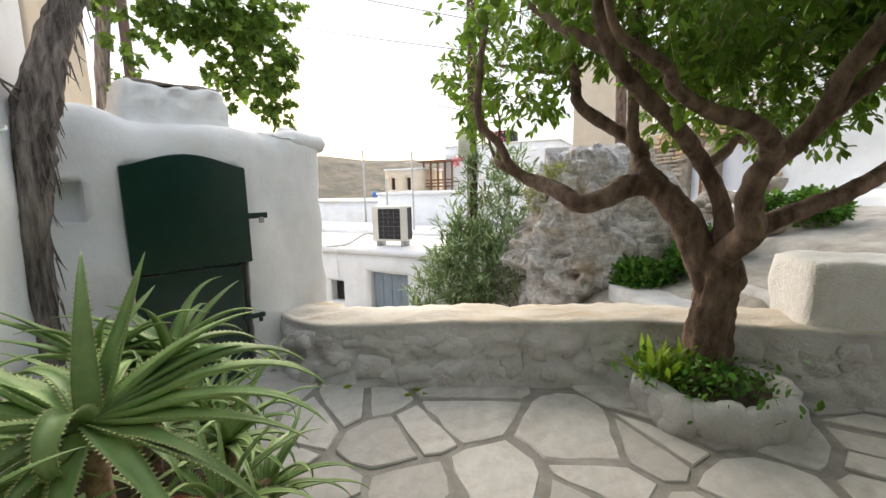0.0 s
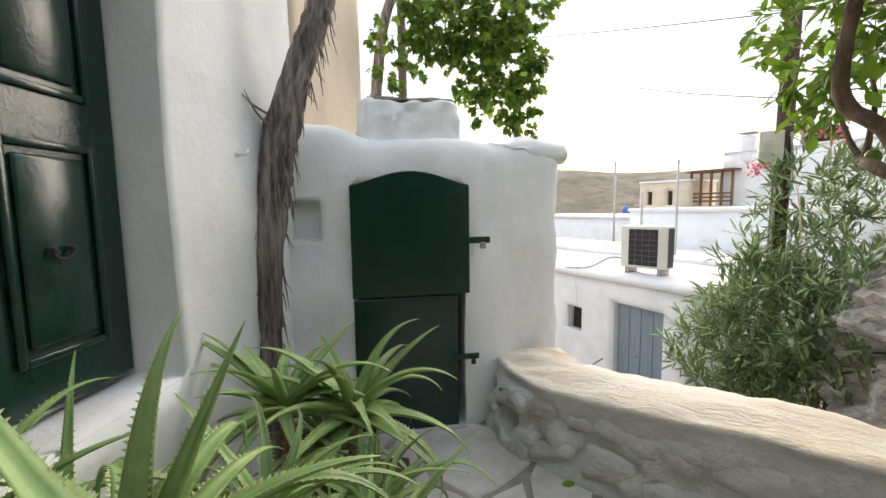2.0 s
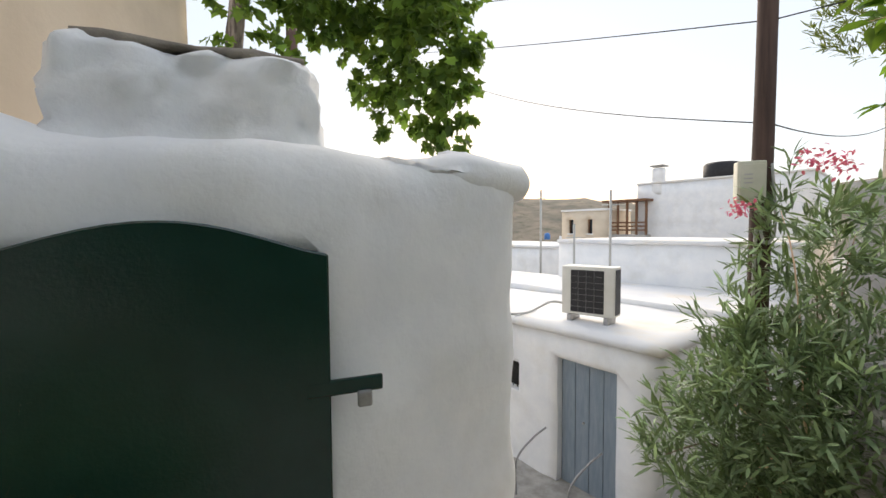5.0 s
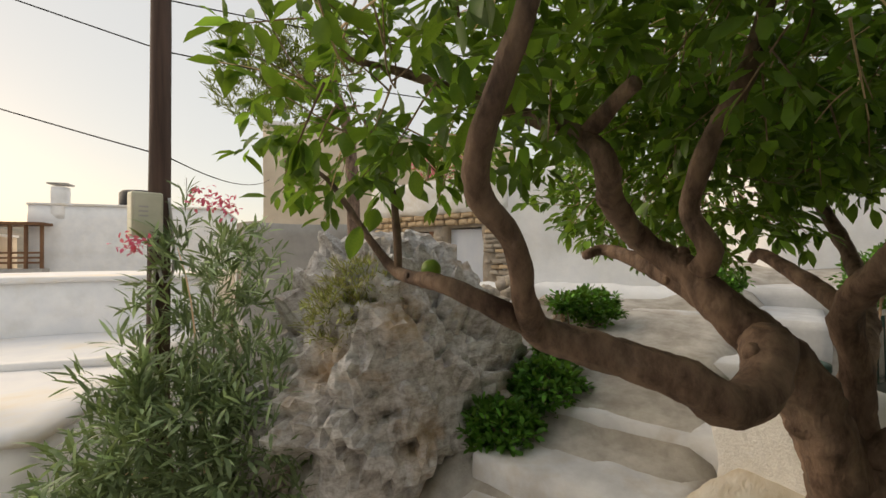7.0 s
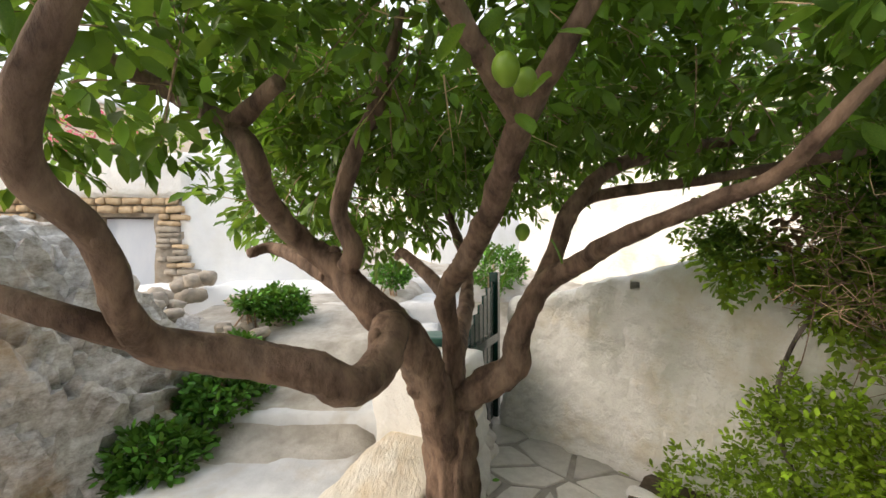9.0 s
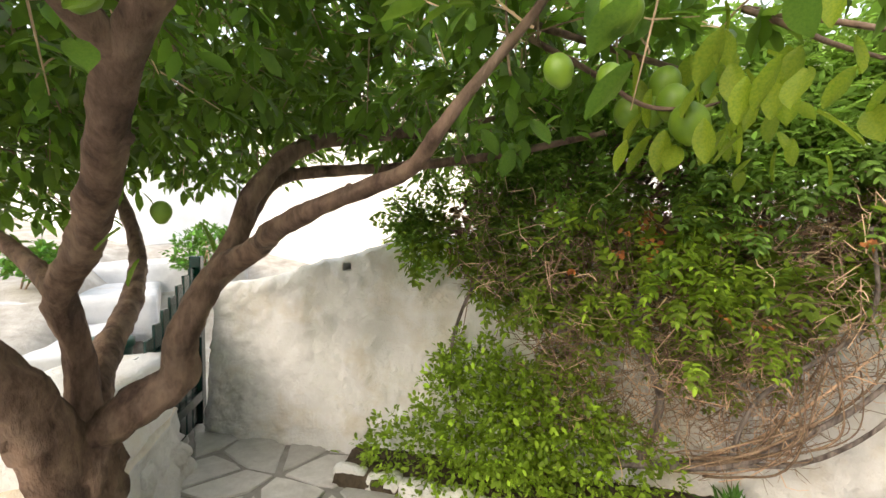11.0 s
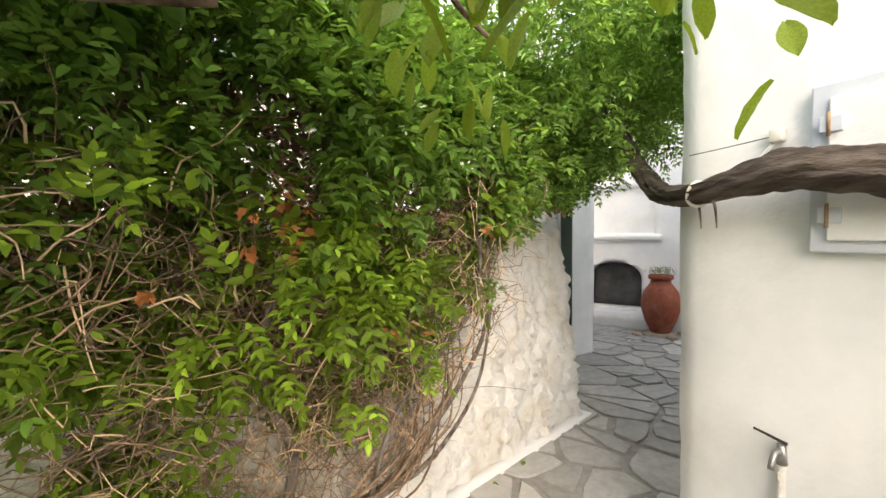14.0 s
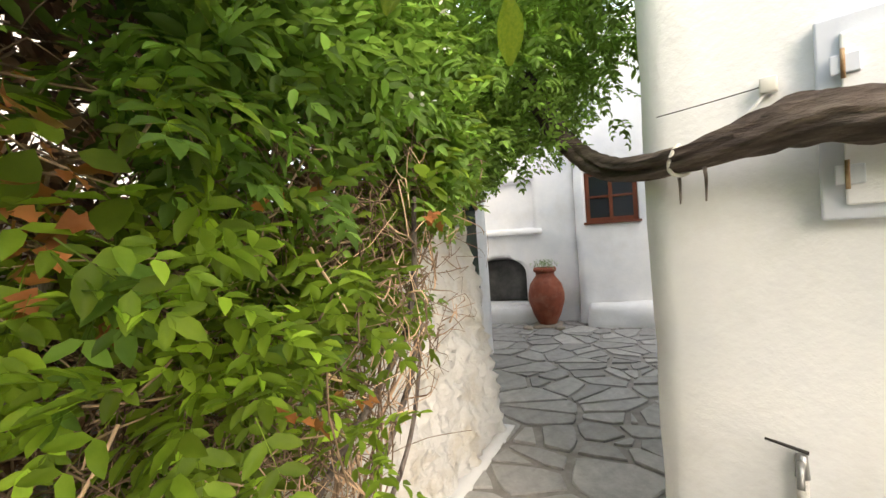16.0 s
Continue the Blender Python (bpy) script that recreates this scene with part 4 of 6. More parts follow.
CROWN = [(1.95, 2.85, 3.02, 1.3, 1.35, .75, 1.1), (.62, 4.0, 2.45, .55, .62, .42, 1.1), (.75, 3.35, 2.95, .7, .75, .4, .7), (1.55, 1.2, 2.78, 1.2, .9, .4, 1.35), (2.5, .3, 2.85, 1.0, 1.0, .55, .85), (2.7, 3.5, 2.45, .95, .9, .62, 1.2), (3.1, 2.2, 2.75, .8, .9, .5, 1.9), (.35, 1.25, 2.5, .7, .55, .22, 1.5), (.7, 2.3, 2.95, .6, .6, .3, .7)]
C, Wd = in_blobs(lr, CROWN, 2300, .3)
ok = clear_of_walk(C, .45, 2.35)
C, Wd = C[ok], Wd[ok]
Wd = Wd / np.linalg.norm(Wd, axis=1, keepdims=True)
P, D = sprigs(lr, C, Wd, 12, .2, .22, .75)
ok = clear_of_walk(P, .36, 2.3)
P, D = P[ok], D[ok]
leaves("crown", P, D, lr.uniform(.055, .125, len(P)), LEAF, LEMON_LEAF, lemon, "dense glossy dark green foliage", rng=lr)
tw = bmesh.new()
for c, d in zip(C[::2], Wd[::2]):
    if tw is not None:
        a = c - d * .16
        tube([(*a, .005), (*(a + (c - a) * .5 + lr.normal(0, .012, 3)), .004), (*(c + d * .18), .002)], 4, .12, bm=tw)
o = part("twig_tangle", tw, TWIG, lemon)
o["kind"] = "stuff"
# near leaves, one by one
LM = bpy.data.meshes.new("leaf")
nx = 7
lv = []
for i in range(nx):
    u = i / (nx - 1)
    w = .26 * math.sin(math.pi * min(1, u * .96 + .02)) ** .75
    for s in (-1, -.5, 0, .5, 1):
        lv.append((u, s * w, -.16 * u * u + .07 * abs(s) + (.012 * math.sin(u * 19 + s * 4))))
LM.from_pydata(lv, [], [(i * 5 + k, (i + 1) * 5 + k, (i + 1) * 5 + k + 1, i * 5 + k + 1) for i in range(nx - 1) for k in range(4)])
LM.materials.append(YOUNG_LEAF)
LM.polygons.foreach_set("use_smooth", [True] * len(LM.polygons))
LM2 = LM.copy()
LM2.materials.clear()
LM2.materials.append(LEMON_LEAF)
near_spots = []
for base, n, young in (((.42, 1.06, 2.24), 14, 1), ((.3, 1.0, 2.27), 8, 1), ((.14, 1.12, 2.34), 14, 1), ((-.02, 1.08, 2.25), 9, 1), ((.32, .9, 2.44), 8, 1), ((.38, .43, 2.3), 9, 1), ((.6, .42, 2.36), 7, 1), ((-.14, .68, 2.33), 4, 1), ((.06, 1.82, 2.3), 4, 0), ((.75, 1.45, 2.2), 10, 0), ((.33, 3.9, 2.15), 16, 0), ((.3, 4.3, 2.25), 16, 0), ((.35, 3.6, 2.35), 14, 0), ((.55, 4.1, 2.3), 14, 0), ((.62, 2.56, 2.36), 8, 0), ((1.25, 2.4, 1.97), 4, 0)):
    for k in range(n):
        near_spots.append((Vector(base) + Vector(lr.normal(0, .085, 3)), young))
for p, young in near_spots:
    lf = new("leaf", LM if young else LM2)
    lf.parent = lemon
    s = lr.uniform(.085, .135) if young else lr.uniform(.085, .125)
    lf.matrix_basis = pose(p.x, p.y, p.z, lr.uniform(-35, 35), lr.uniform(35, 80) if young else lr.uniform(10, 60), lr.uniform(0, 360)) @ Matrix.Diagonal((s, s, s, 1))
for i, (x, y, z, r) in enumerate(((.36, 1.07, 2.195, .056), (.43, 1.04, 2.28, .05), (.5, 1.02, 2.27, .046), (.48, 1.0, 2.36, .05), (.58, 1.04, 2.28, .05), (.08, 1.82, 2.2, .026), (.12, 1.74, 2.23, .026), (.6, 2.56, 2.29, .035), (.68, 2.5, 2.29, .032), (1.27, 2.41, 1.92, .03), (.52, 3.81, 1.79, .034), (.3, 1.7, 2.2, .03), (.25, 1.6, 2.19, .028))):
    f = bmesh.new()
    bmesh.ops.create_uvsphere(f, u_segments=18, v_segments=12, radius=r)
    for v in f.verts:
        v.co.z *= 1.14
        if v.co.z < -r * .95:
            v.co.z -= .006
    fo = part("lemon", f, FRUIT, lemon, "unripe green lemon")
    fo.matrix_basis = pose(x, y, z, lr.uniform(-25, 25), lr.uniform(-25, 25), 0)

planter = thing("tree_planter", "rounded whitewashed stone ring planted with small weeds", "planter", (1.72, 2.62, 0), kind="structure")
rngp = np.random.default_rng(8)
for i in range(13):
    a = math.pi * (1.02 + 1.15 * i / 12)
    r = .43 + rngp.uniform(-.03, .03)
    st = lumpy_box(-.11, .11, -.08, .08, -.05, rngp.uniform(.2, .27), .07, .05, .04, 7, i * 2.1)
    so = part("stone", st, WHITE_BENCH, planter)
    so.matrix_basis = pose(r * math.cos(a), r * math.sin(a), 0, 0, 0, math.degrees(a) + 90)
so = lathe([(.0, -.02), (.4, -.02), (.41, .17), (.3, .2), (.0, .22)], 20)
part("soil", so, SOIL, planter, "dark soil")
wp = rngp.normal(0, 1, (700, 3)) * np.array([.17, .17, .05]) + np.array([0, -.12, .27])
wp[:350] += np.array([-.2, .1, .03])
leaves("weeds", wp, rngp.normal(0, .8, (700, 3)) + np.array([0, 0, .7]), rngp.uniform(.03, .07, 700), OVAL, BUSH_LEAF, planter, "low green weeds")
gp = rngp.normal(0, 1, (60, 3)) * np.array([.06, .06, .0]) + np.array([-.36, -.02, .2])
leaves("grass_tuft", gp, rngp.normal(0, .35, (60, 3)) + np.array([0, 0, 1]), rngp.uniform(.15, .32, 60), SLIM, LIME_LEAF, planter, "tall bright weeds")

# ---- grape vine: trunk by the outhouse, hanging growth behind, and the limb by the passage ----
vine = thing("grape_vine", "old grape vine trunk with shaggy peeling bark", "vine", (0, 0, 0))
part("trunk", tube([(-2.24, 2.26, 0, .12), (-2.24, 2.28, .45, .09), (-2.25, 2.3, .95, .082), (-2.23, 2.34, 1.5, .08), (-2.2, 2.42, 1.95, .082), (-2.14, 2.53, 2.35, .068), (-2.07, 2.65, 2.75, .062), (-2.0, 2.75, 3.4, .058)], 32, .025, .1, 9, groove=.5), VINE_BARK, vine)
vr = np.random.default_rng(31)
sh = bmesh.new()
for i in range(170):
    z = vr.uniform(.6, 2.7)
    a = vr.uniform(0, 6.28)
    cx, cy = np.interp(z, [0, 1.5, 1.95, 2.75], [-2.24, -2.23, -2.2, -2.07]), np.interp(z, [0, 1.5, 1.95, 2.75], [2.26, 2.34, 2.42, 2.65])
    b0 = Vector((cx + .078 * math.cos(a), cy + .078 * math.sin(a), z))
    out = Vector((math.cos(a), math.sin(a), 0))
    L = vr.uniform(.06, .2)
    tube([(*b0, .004), (*(b0 + out * .012 + Vector((0, 0, -L * .5))), .0035), (*(b0 + out * vr.uniform(.005, .05) + Vector((0, 0, -L))), .0012)], 4, .05, bm=sh)
o = part("shaggy_bark", sh, VINE_BARK, vine, "loose strips of peeling bark")
o["kind"] = "stuff"
for x0, y0, z0, dx, dy, dz in ((-2.2, 2.36, 2.06, -.02, -.16, .1), (-2.2, 2.36, 2.0, .0, -.14, .16), (-2.16, 2.4, 2.2, .1, .12, .12), (-2.2, 2.35, 1.6, -.1, -.1, .12)):
    part("spur", tube([(x0, y0, z0, .008), (x0 + dx * .6, y0 + dy * .6, z0 + dz * .4, .006), (x0 + dx, y0 + dy, z0 + dz, .002)], 5, .03), VINE_BARK, vine)

hang = thing("hanging_vine", "grape vine hanging from a timber pergola behind the outhouse", "vine", (0, 0, 0))
part("post", cyl((-4.6, 6.97, -3), (-4.6, 6.97, 5.5), .08, .07), POLE_WOOD, hang)
part("stem", tube([(-3.85, 5.2, -2.3, .09), (-3.85, 5.2, 1.2, .08), (-3.76, 5.14, 2.4, .075), (-3.66, 5.1, 3.2, .07), (-3.45, 5.1, 4.0, .06), (-3.0, 5.2, 4.5, .05)], 10, .06, .15, 9), VINE_BARK, hang)
part("beam", cyl((-4.9, 6.9, 5.4), (-.9, 7.3, 5.45), .06), POLE_WOOD, hang)
hr = np.random.default_rng(41)
HV = [(-3.28, 4.78, 3.15, .1, .1, .7, 2.6), (-3.05, 5.0, 3.5, .1, .1, .45, 2.4), (-2.9, 5.1, 3.8, .3, .3, .3), (-2.02, 5.45, 3.1, .27, .3, .68, 1.7), (-2.5, 5.6, 3.35, .14, .2, .6, 1.6), (-2.2, 5.8, 3.85, .42, .4, .35), (-2.8, 5.5, 3.8, .45, .4, .3), (-2.75, 5.55, 3.3, .1, .15, .45, 2.2), (-2.95, 5.3, 3.6, .2, .2, .3, 1.8), (-1.85, 5.3, 2.62, .12, .13, .25, 2.2), (-2.4, 5.52, 2.75, .08, .1, .35, 2.2)]
C, Wd = in_blobs(hr, HV, 330, .1)
Wd = Wd / np.linalg.norm(Wd, axis=1, keepdims=True)
P, D = sprigs(hr, C, Wd, 9, .16, .9, .6)
leaves("foliage", P, D, hr.uniform(.06, .11, len(P)), LOBED, VINE_LEAF, hang, "drooping lobed vine leaves against the sky", rng=hr)

limb = thing("vine_limb", "thick grey-brown vine limb tied along the house corner", "vine", (0, 0, 0))
part("limb", tube([(-.8, -1.5, 2.75, .05), (-.84, -1.32, 2.42, .055), (-.86, -1.1, 2.18, .056), (-.8, -.8, 2.04, .052), (-.74, -.52, 1.99, .05), (-.72, -.3, 1.98, .05), (-.76, -.15, 2.0, .056), (-.85, .02, 2.035, .07), (-.93, .2, 2.01, .072), (-1.1, .45, 1.97, .068), (-1.3, .8, 2.02, .06), (-1.66, 1.35, 2.6, .055), (-1.95, 2.1, 3.3, .05)], 32, .025, .12, 10, groove=.5), VINE_BARK_H, limb)
part("tie", tube([(-.72 + .05 * math.cos(a), -.31 + .012 * math.sin(a * 2), 1.98 + .056 * math.sin(a), .008) for a in np.linspace(0, 6.28, 13)], 6, .02), AC_WHITE, limb, "white cord tie")
for y in (-.33, -.22):
    part("spur", tube([(-.73, y, 1.95, .008), (-.75, y - .01, 1.9, .006), (-.77, y - .03, 1.82, .003)], 5, .03), VINE_BARK, limb)

# ---- climbing hedge over the back wall ----
hedge = thing("climbing_hedge", "tangled jasmine and climbers spilling over the whitewashed wall", "climber", (0, 0, 0))
kr = np.random.default_rng(51)


def bw(s, d, z):
    """A point s along the back wall from its gate end, d in front of it."""
    return np.array(BACK @ Vector((s, -d, z)))


def hedge_cloud(n, lo=0.0):
    s = kr.uniform(1.9, 6.6, n)
    k = kr.uniform(lo, 1, n)
    # how far the mass leans out at each height
    z = kr.uniform(.9, 3.0, n)
    bulge = np.interp(z, [.8, 1.2, 1.7, 2.2, 2.7, 3.0], [.05, .3, .62, .78, .62, .3]) * np.interp(s, [1.9, 2.6, 3.6, 4.6, 5.2, 5.8, 6.6], [.35, .5, .88, .84, .52, .38, .3])
    low = np.interp(s, [1.9, 2.5, 3.3, 4.3, 4.7, 5.1, 5.4, 5.7, 6.6], [1.6, 1.3, .75, .95, 1.35, 1.6, 1.85, 2.0, 2.2])
    high = np.interp(s, [1.9, 2.6, 3.6, 6.6], [2.0, 2.45, 3.0, 3.2])
    keep = (z > low) & (z < high)
    bulge = bulge * np.clip(.3 + (z - low) / .55, 0, 1)
    d = -.35 + (bulge + .35) * np.sqrt(k)
    P = np.array([bw(a, b, c) for a, b, c in zip(s, d, z)])
    clump = np.array([noise.noise(Vector(q) * 3.2) for q in P])
    keep &= clump > np.interp(z, [.8, 1.4, 1.95, 2.3, 2.6], [.2, .17, .12, -.02, -.22]) + np.where((s > 4.1) & (z < 1.5), .08, 0) + np.where((s < 3.7) & (z < 1.75), .1, 0)
    return P[keep], s[keep], d[keep], z[keep]


out_dir = np.array([-.689, .7246, 0])
P0, S0, D0, Z0 = hedge_cloud(15000, .25)
up_mask = Z0 > 1.85 + kr.normal(0, .25, len(Z0))
for nm, mask, shp, m, size, per, take, lab in (("jasmine", up_mask, PINNATE, JASMINE_LEAF, (.12, .19), 4, .62, "fine feathery dark green jasmine leaves"),
                                               ("climber_leaves", ~up_mask, OVAL, HEDGE_LEAF, (.045, .1), 6, .5, "broad mid-green climber leaves"),
                                               ("climber_sprays", ~up_mask, PINNATE, HEDGE_LEAF, (.15, .23), 3, .34, "feathery mid-green sprays")):
    C = P0[mask]
    C = C[kr.uniform(0, 1, len(C)) < take]
    Wd = out_dir * .7 + kr.normal(0, .6, (len(C), 3))
    Wd /= np.linalg.norm(Wd, axis=1, keepdims=True)
    P, D = sprigs(kr, C, Wd, per, .15, .25, .6)
    ok = clear_of_walk(P, .38, 3.0)
    leaves(nm, P[ok], D[ok], kr.uniform(*size, ok.sum()), shp, m, hedge, lab, rng=kr)
JB = [(-.62, -1.35, 2.75, .32, .4, .42, 1.5), (-.2, -1.0, 2.9, .5, .5, .4), (-.52, -1.35, 2.38, .28, .3, .24, 1.8), (-.95, -1.9, 2.9, .45, .55, .45, 1.2), (-1.35, -2.3, 3.15, .5, .7, .55), (-1.75, -3.0, 3.5, .7, .8, .6), (-1.25, -2.1, 2.75, .3, .5, .35), (-1.5, -1.9, 3.6, .5, .6, .6), (-1.02, -1.12, 3.0, .28, .3, .45, 1.6), (-1.0, -1.1, 3.6, .35, .35, .4), (-.6, -1.0, 3.35, .5, .5, .4, 1.3), (-.35, -.95, 3.1, .42, .4, .38, 1.6), (-.8, -1.0, 2.5, .16, .2, .2, 1.6)]
C, Wd = in_blobs(kr, JB, 1400, .2)
Wd /= np.linalg.norm(Wd, axis=1, keepdims=True)
P, D = sprigs(kr, C, Wd, 4, .2, .15, .5)
leaves("jasmine_top", P, D, kr.uniform(.11, .18, len(P)), PINNATE, JASMINE_LEAF, hedge, "light feathery jasmine shoots", rng=kr)
# dead leaves held in the dark heart of the hedge
n_ = 15000
hs, hz = kr.uniform(2.25, 6.3, n_), kr.uniform(1.2, 2.95, n_)
hd = kr.uniform(-.3, .05, n_) + np.interp(hz, [1.2, 1.7, 2.2, 2.7, 2.95], [0, .2, .3, .15, 0]) * np.interp(hs, [2.2, 3.2, 4.8, 5.6], [.3, .9, .9, .2])
fit_in = (hz < np.interp(hs, [2.2, 2.6, 3.6, 6.3], [1.95, 2.3, 2.85, 2.95])) & (hz > np.interp(hs, [2.2, 2.6, 3.3, 4.6, 5.2, 5.6], [1.6, 1.4, 1.2, 1.3, 1.7, 2.0]))
C = np.array([bw(a_, b_, c_) for a_, b_, c_ in zip(hs[fit_in], hd[fit_in], hz[fit_in])])
leaves("dead_leaves", C, kr.normal(0, 1, C.shape), kr.uniform(.05, .1, len(C)), OVAL, DEAD_LEAF, hedge, "dead brown leaves deep in the tangle", rng=kr)
# larger bright sprays near the face
C = np.array([bw(s, d, z) for s, d, z in zip(np.append(kr.normal(3.68, .16, 46), kr.uniform(2.9, 4.3, 24)), kr.uniform(.48, .74, 70), np.append(kr.normal(1.66, .13, 46), kr.uniform(1.2, 2.0, 24)))])
Wd = out_dir * .5 + kr.normal(0, .6, (70, 3))
Wd /= np.linalg.norm(Wd, axis=1, keepdims=True)
P, D = sprigs(kr, C, Wd, 3, .14, .2, .6)
ok = clear_of_walk(P, .36, 3.0)
leaves("bright_sprays", P[ok], D[ok], kr.uniform(.12, .185, ok.sum()), PINNATE, LIME_LEAF, hedge, "young yellow-green leaves", rng=kr)
C = np.array([bw(s, d, z) for s, d, z in zip(np.append(kr.normal(3.5, .07, 10), kr.uniform(3.1, 4.5, 8)), kr.uniform(.56, .68, 18), np.append(kr.normal(1.84, .06, 10), kr.uniform(1.3, 1.9, 8)))])
P, D = sprigs(kr, C, np.tile(out_dir, (18, 1)), 5, .09, .5, .5)
leaves("withered_leaves", P, D, kr.uniform(.024, .042, len(P)), LOBED, DRY_LEAF, hedge, "withered orange leaves", rng=kr)
C = np.array([bw(s, d, z) for s, d, z in zip(kr.uniform(3.2, 5.4, 26), kr.uniform(.8, .95, 26), kr.uniform(2.0, 2.8, 26))])
P, D = sprigs(kr, C, np.tile(out_dir, (26, 1)), 5, .012, .0, 1.0)
leaves("blossom", P, D, np.full(len(P), .016), OVAL, PETAL_W, hedge, "small white jasmine stars", rng=kr)
# dry stems
st = bmesh.new()
for i in range(5200):
    s, z = kr.uniform(2.5, 5.15), kr.uniform(.45, 2.75)
    if z < .42 + max(0, s - 4.35) * 1.3 + max(0, s - 4.65) * 1.5 or (s < 2.9 and z < 1.5):
        continue
    d = kr.uniform(.05, .24 + .37 * min(1, max(0, (z - .7) / .8))) - max(0, z - 1.9) * .35
    p = bw(s, d, z)
    q = p + np.array(BACK.to_3x3() @ Vector((kr.normal(0, .17), -kr.uniform(-.05, .1), kr.normal(.03, .16))))
    m1, m2 = p + (q - p) * .35 + kr.normal(0, .03, 3), p + (q - p) * .7 + kr.normal(0, .04, 3)
    r = kr.uniform(.0012, .0036)
    tube([(*p, r), (*m1, r), (*m2, r * .8), (*q, r * .5)], 4, .07, bm=st)
# bare stems fanning up from the root at the wall's foot
for i in range(20):
    s0, z0, s1 = kr.uniform(3.7, 4.15), kr.uniform(.28, .45), kr.uniform(4.3, 4.82)
    z1 = .62 + (s1 - 4.35) * .8 + kr.normal(0, .13)
    r = kr.uniform(.003, .009)
    w_ = kr.normal(0, .07, 6)
    pts = [bw(s0, .14 + .1 * abs(w_[0]), z0), bw(s0 * .6 + s1 * .4 + w_[1], .22 + w_[2], z0 + (z1 - z0) * .28), bw(s1 + w_[3], .24 + w_[4], z1), bw(s1 + kr.uniform(-.35, .15), .38 + w_[5], z1 + kr.uniform(.3, .8))]
    tube([(*q, r * f) for q, f in zip(pts, (1.2, 1, .8, .4))], 5, .05, .15, 20, bm=st)
o = part("stem_tangle", st, TWIG, hedge, "tangle of dry brown stems")
o["kind"] = "stuff"
for pts in ([(3.4, .12, .3, .03), (3.9, .16, .37, .032), (4.15, .2, .45, .028), (4.42, .22, .63, .02), (4.74, .25, .92, .015), (4.9, .3, 1.25, .012), (4.8, .4, 1.8, .009)],
            [(4.05, .18, .42, .018), (4.42, .24, .5, .015), (4.72, .26, .7, .012), (4.88, .28, .95, .01), (4.9, .35, 1.4, .008)],
            [(3.6, .1, .3, .03), (3.7, .2, .8, .024), (3.5, .35, 1.3, .02), (3.6, .5, 1.8, .012)],
            [(2.45, .1, .3, .016), (2.3, .12, .8, .014), (2.4, .16, 1.3, .012), (2.7, .3, 1.8, .01)],
            [(4.1, .2, .45, .016), (4.2, .3, .9, .013), (4.6, .45, 1.4, .012), (4.5, .6, 1.9, .008)]):
    part("woody_stem", tube([(*bw(s, d, z), r) for s, d, z, r in pts], 9, .04, .18, 14), VINE_BARK, hedge, "gnarled woody stem")
# green mound at the wall's foot
bed_edge = thing("planting_bed", "low kerbed bed of bright green clover-like plants", "plant bed", BACK)
for i in range(10):
    ko = part("kerb_stone", lumpy_box(-.14, .14, -.06, .06, -.05, .13, .04, .05, .03, 6, i * 1.7), WHITE_OLD, bed_edge)
    ko.matrix_basis = pose(1.62 + i * .265, -.46 + .12 * abs(i - 5) / 5, 0, 0, 0, kr.uniform(-6, 6))
part("soil", lumpy_box(1.5, 4.2, -.42, .02, -.05, .1, .03, .12, .03, 5, 2), SOIL, bed_edge, "dark soil")
MB = [(2.15, -.25, .25, .5, .22, .28), (2.6, -.28, .55, .5, .26, .5), (3.0, -.25, .55, .5, .25, .45), (3.4, -.22, .35, .45, .2, .28), (2.45, -.2, .9, .25, .16, .25)]
C, Wd = in_blobs(kr, MB, 900, .5)
Wd /= np.linalg.norm(Wd, axis=1, keepdims=True)
P, D = sprigs(kr, C, Wd, 8, .07, .0, .7)
leaves("clover", P, D, kr.uniform(.028, .058, len(P)), OVAL, LIME_LEAF, bed_edge, "dense bright small leaves", rng=kr)
C, Wd = in_blobs(kr, MB, 500, .3)
Wd /= np.linalg.norm(Wd, axis=1, keepdims=True)
P, D = sprigs(kr, C, Wd, 7, .07, .0, .7)
leaves("undergrowth", P, D, kr.uniform(.025, .05, len(P)), OVAL, HEDGE_LEAF, bed_edge, "darker leaves beneath", rng=kr)
sp = kr.normal(0, 1, (70, 3)) * np.array([.05, .05, .01]) + np.array([4.15, -.2, .1])
leaves("spiky_plant", sp, kr.normal(0, .6, (70, 3)) + np.array([0, 0, .7]), kr.uniform(.1, .2, 70), SLIM, BUSH_LEAF, bed_edge, "small dark spiky plant")


